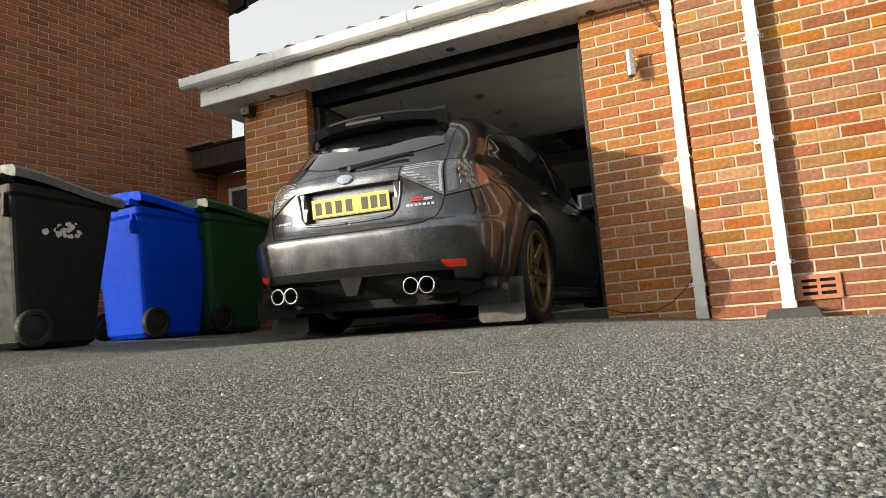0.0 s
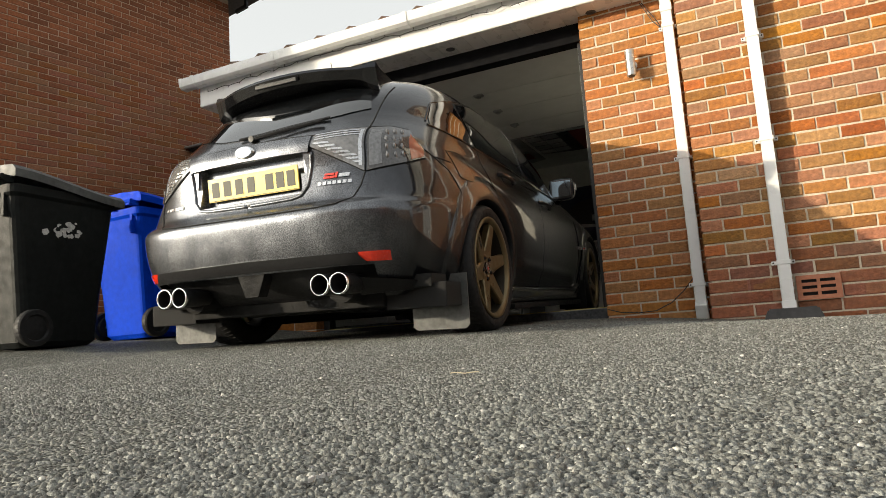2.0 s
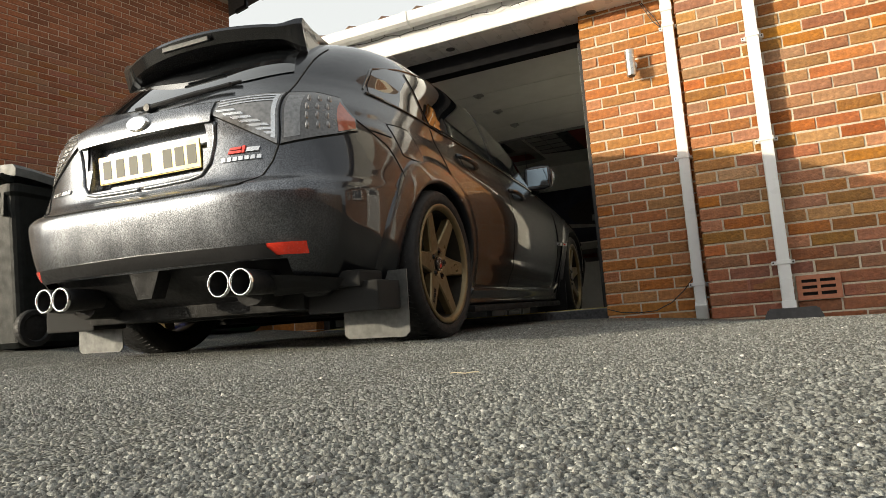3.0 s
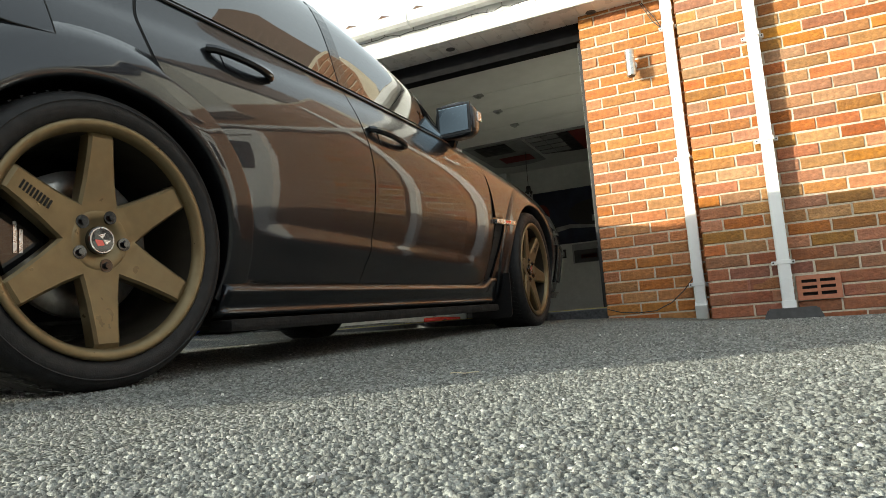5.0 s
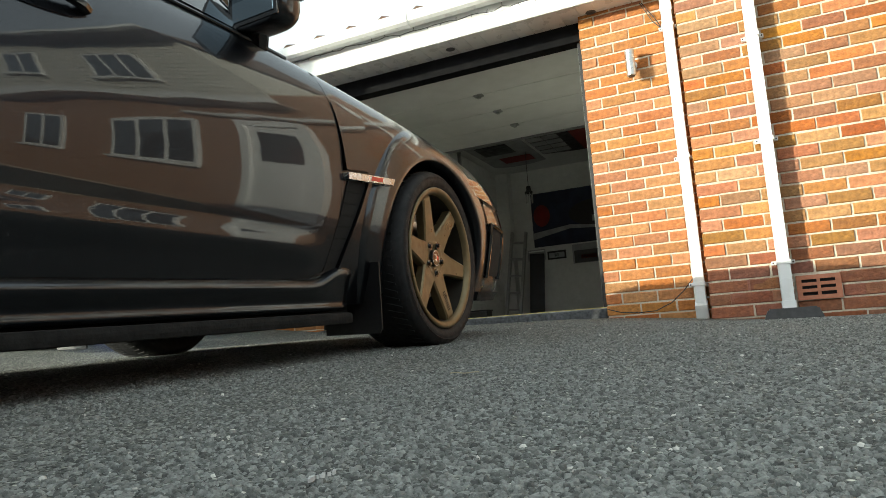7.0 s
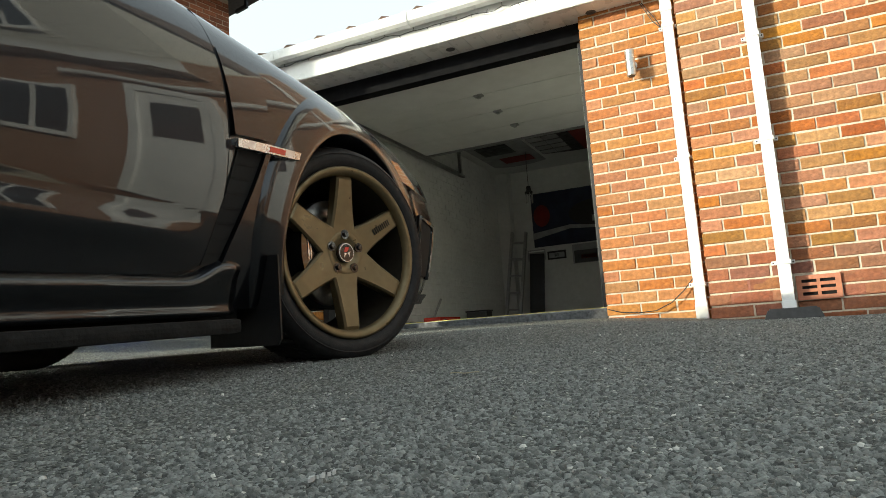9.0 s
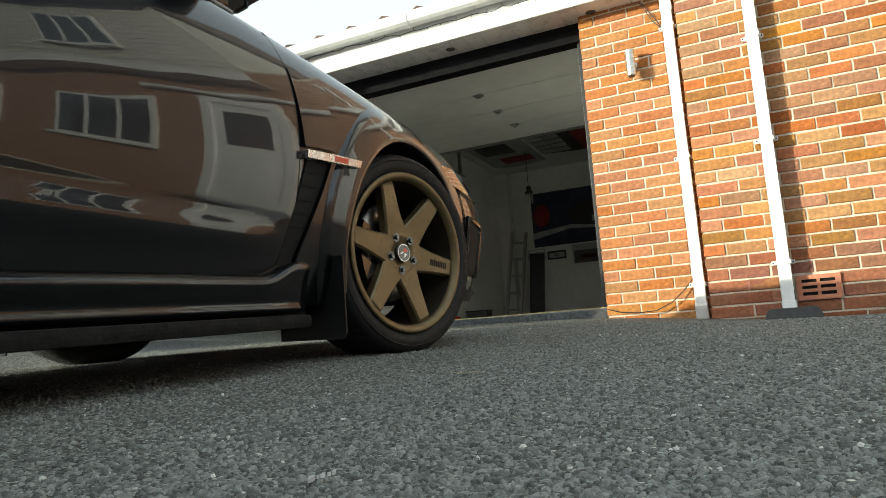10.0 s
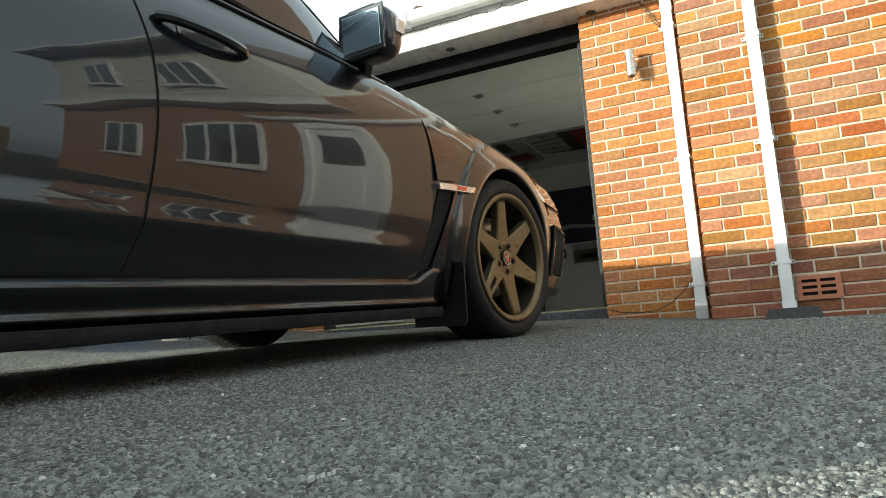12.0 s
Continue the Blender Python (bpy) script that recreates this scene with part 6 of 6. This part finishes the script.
def course(u0, u1, joint):
    """The bricks of a course between two ends, with head joints at joint + n * 0.225: (start, width)."""
    cuts = [u0 - 0.005] + [joint + 0.225 * n for n in range(-80, 80) if u0 + 0.04 < joint + 0.225 * n < u1 - 0.04] + [u1 + 0.005]
    return [(a + 0.005, b - a - 0.010) for a, b in zip(cuts, cuts[1:])]


def lay(parent, m, u0, u1, z0, first, last, joint_of, mat_of, seed, d=0.10, skip=None):
    rng = random.Random(seed)
    for j in range(first, last):
        z = z0 + 0.075 * j + 0.005
        for u, w in course(u0, u1, joint_of(j)):
            if skip and skip(u + w / 2, z + 0.032):
                continue
            ob = new("brick", brick_for(w, mat_of(z), rng, d))
            ob.matrix_world = m @ Matrix.Translation((u + rng.uniform(-0.0015, 0.0015), rng.uniform(-0.002, 0.002), z + rng.uniform(-0.001, 0.001)))
            ob.parent = parent


def lay_joined(name, parent, m, spans, mat, seed, d=0.05):
    """Bricks too many to part: one mesh."""
    rng = random.Random(seed)
    vs, fs = [], []
    for z, bricks in spans:
        for u, w in bricks:
            me = brick_for(w, mat, rng, d)
            b = len(vs)
            o = rng.uniform(-0.002, 0.002)
            vs += [tuple(m @ (v.co + Vector((u, o, z)))) for v in me.vertices]
            fs += [tuple(b + k for k in p.vertices) for p in me.polygons]
    me = bpy.data.meshes.new(name)
    me.from_pydata(vs, [], fs)
    me.materials.append(mat)
    ob = new(name, me)
    ob.parent = parent
    ob["kind"] = "stuff"
    return ob


lay(wall_pier, Matrix.Identity(4), 0.0, 0.648, 0.0, -2, 29, lambda j: 0.22 if j % 2 == 0 else 0.1075, lambda z: BRICK_PIER, 3, 0.20)
lay(wall_left_pier, Matrix.Identity(4), -3.025, -2.350, 0.0, -1, 29, lambda j: -2.35 - 0.22 if j % 2 else -2.35 - 0.1075, lambda z: BRICK_PIER, 5, 0.20)
RZ0 = 0.3088
VENT_BOX = (1.123, 1.351, 0.006, 0.150)
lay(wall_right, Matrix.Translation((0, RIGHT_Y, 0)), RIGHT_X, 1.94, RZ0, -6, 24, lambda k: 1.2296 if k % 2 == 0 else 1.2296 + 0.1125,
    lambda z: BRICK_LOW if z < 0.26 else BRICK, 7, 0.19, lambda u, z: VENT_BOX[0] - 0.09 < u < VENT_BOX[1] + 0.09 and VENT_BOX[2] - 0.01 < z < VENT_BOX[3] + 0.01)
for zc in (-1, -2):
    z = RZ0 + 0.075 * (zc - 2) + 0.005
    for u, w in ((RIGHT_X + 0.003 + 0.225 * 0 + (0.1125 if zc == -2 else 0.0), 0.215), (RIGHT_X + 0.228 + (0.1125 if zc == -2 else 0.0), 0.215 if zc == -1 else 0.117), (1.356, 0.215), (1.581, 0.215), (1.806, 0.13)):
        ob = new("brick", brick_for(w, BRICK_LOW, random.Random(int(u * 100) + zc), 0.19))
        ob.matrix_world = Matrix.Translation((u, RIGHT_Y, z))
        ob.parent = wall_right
lay_joined("brickwork", wall_right, Matrix.Translation((0, RIGHT_Y, 0)),
           [(RZ0 + 0.075 * k + 0.005, course(1.95, 10.5, 1.2296 if k % 2 == 0 else 1.2296 + 0.1125)) for k in range(-6, 38)]
           + [(RZ0 + 0.075 * k + 0.005, course(RIGHT_X, 1.94, 1.2296 if k % 2 == 0 else 1.2296 + 0.1125)) for k in range(24, 38)], BRICK, 9)

# neighbour's side wall: local y runs along it, its face looks to +x
NB_FACE = Matrix(((0, -1, 0, 0), (1, 0, 0, 0), (0, 0, 1, 0), (0, 0, 0, 1)))
NZ0 = 4.0546 - 0.075 * 56
near, far = [], []
for k in range(0, 72):
    z = NZ0 + 0.075 * k
    if z > 5.30:
        continue
    for u, w in course(-3.6, 0.0, 0.0 if k % 2 == 0 else 0.1125):
        (near if 2.05 < z < 3.62 and u > -3.1 else far).append((z + 0.005, u, w))
near = near[:300]
rng_nb = random.Random(11)
for z, u, w in near:
    ob = new("brick", brick_for(w, BRICK_FAR, rng_nb, 0.05))
    ob.parent = house
    ob.matrix_local = NB_FACE @ Matrix.Translation((u, rng_nb.uniform(-0.002, 0.002), z))
done = set((round(z, 3), round(u, 3)) for z, u, w in near)
allb = [(NZ0 + 0.075 * k + 0.005, u, w) for k in range(72) if NZ0 + 0.075 * k <= 5.30 for u, w in course(-3.6, 0.0, 0.0 if k % 2 == 0 else 0.1125)]
lay_joined("brickwork", house, NB_FACE, [(z, [(u, w)]) for z, u, w in allb if (round(z, 3), round(u, 3)) not in done], BRICK_FAR_JOINED, 12)

# dry straw on the drive
bm = bmesh.new()
tube(bm, [(0.313 + 0.0067 * i, -3.285 + 0.001 * i, ground_z(0.313 + 0.0067 * i, -3.285) + 0.006 + 0.001 * math.sin(i)) for i in range(10)], 0.0011, 5)
tagged(part("straw", bm, material("dry_straw", (0.40, 0.35, 0.24), 0.8, grain=0.2, scale=80)), "short piece of dry straw on the tarmac", "straw")

# pale scuff on the drive
rng_scuff = random.Random(3)
scuff = empty("chalk_mark", pose(0.5415, -4.055, ground_z(0.5415, -4.055) + 0.0050, 0, 0, 86))
for k in range(9):
    bm = bmesh.new()
    cx, cy, rr = -0.016 + 0.004 * k, rng_scuff.uniform(-0.003, 0.003), rng_scuff.uniform(0.0014, 0.003)
    prism(bm, [(cx + rr * rng_scuff.uniform(0.6, 1.3) * math.cos(i * 0.785), cy + 0.7 * rr * rng_scuff.uniform(0.6, 1.2) * math.sin(i * 0.785)) for i in range(8)], -0.003, 0.0004 * (k % 3), "Z")
    part("smear", bm, SPRAY, scuff)
tagged(scuff, "small pale chalky scuff on the tarmac", "scuff")

# painted brickwork of the garage's side wall
lay_joined("painted_brickwork", bpy.data.objects["wall_inner_west"], Matrix.Translation((-2.556, 0, 0)) @ NB_FACE, [(0.07 + 0.075 * k, course(0.24, 5.40, 0.3 if k % 2 == 0 else 0.4125)) for k in range(31)], WHITE_PAINT, 21)

# stone and grit of the drive near the eye
def scatter_stones():
    rng = np.random.default_rng(5)
    n = 105000
    r = 0.45 + 3.6 * rng.random(n) ** 1.25
    a = YAW + np.radians(rng.uniform(-38, 38, n))
    x, y = EYE[0] + r * np.sin(a), EYE[1] + r * np.cos(a)
    keep = (y < -0.35) & (x > -2.6)
    x, y = x[keep], y[keep]
    n = len(x)
    z = np.array([ground_z(p, q) for p, q in zip(x, y)])
    s = 0.0020 + 0.0026 * rng.random(n) ** 1.6
    ring = [(math.cos(k * 1.2566), math.sin(k * 1.2566)) for k in range(5)]
    base = np.array([(a, b, -0.10) for a, b in ring] + [(a * 0.66, b * 0.66, 0.62) for a, b in ring] + [(0.0, 0.0, 0.80)])
    tri = np.array([(k, (k + 1) % 5, 5 + k) for k in range(5)] + [((k + 1) % 5, 5 + (k + 1) % 5, 5 + k) for k in range(5)] + [(5 + k, 5 + (k + 1) % 5, 10) for k in range(5)])
    rot = rng.uniform(0, 6.283, n)
    c, si = np.cos(rot)[:, None], np.sin(rot)[:, None]
    j = base[None] * (1 + rng.uniform(-0.28, 0.28, (n, 11, 3)))
    j[..., 0] *= rng.uniform(0.75, 1.6, n)[:, None]
    px = (j[..., 0] * c - j[..., 1] * si) * s[:, None] + x[:, None]
    py = (j[..., 0] * si + j[..., 1] * c) * s[:, None] + y[:, None]
    pz = j[..., 2] * s[:, None] * rng.uniform(0.6, 1.5, n)[:, None] + z[:, None] - 0.0008
    v = np.stack([px, py, pz], -1).reshape(-1, 3)
    f = (tri[None] + (np.arange(n) * 11)[:, None, None]).reshape(-1, 3)
    me = bpy.data.meshes.new("aggregate")
    me.vertices.add(len(v))
    me.vertices.foreach_set("co", v.ravel())
    me.loops.add(len(f) * 3)
    me.loops.foreach_set("vertex_index", f.ravel())
    me.polygons.add(len(f))
    me.polygons.foreach_set("loop_start", np.arange(len(f)) * 3)
    me.update(calc_edges=True)
    me.materials.append(STONE)
    me.materials.append(STONE_PALE)
    me.polygons.foreach_set("material_index", np.repeat((rng.random(n) < 0.008).astype(np.int32), 15))
    me.polygons.foreach_set("use_smooth", [True] * len(f))
    tagged(new("aggregate", me), "coarse grey and pale stone chippings in the tarmac", "stones", kind="stuff")


scatter_stones()


motions()
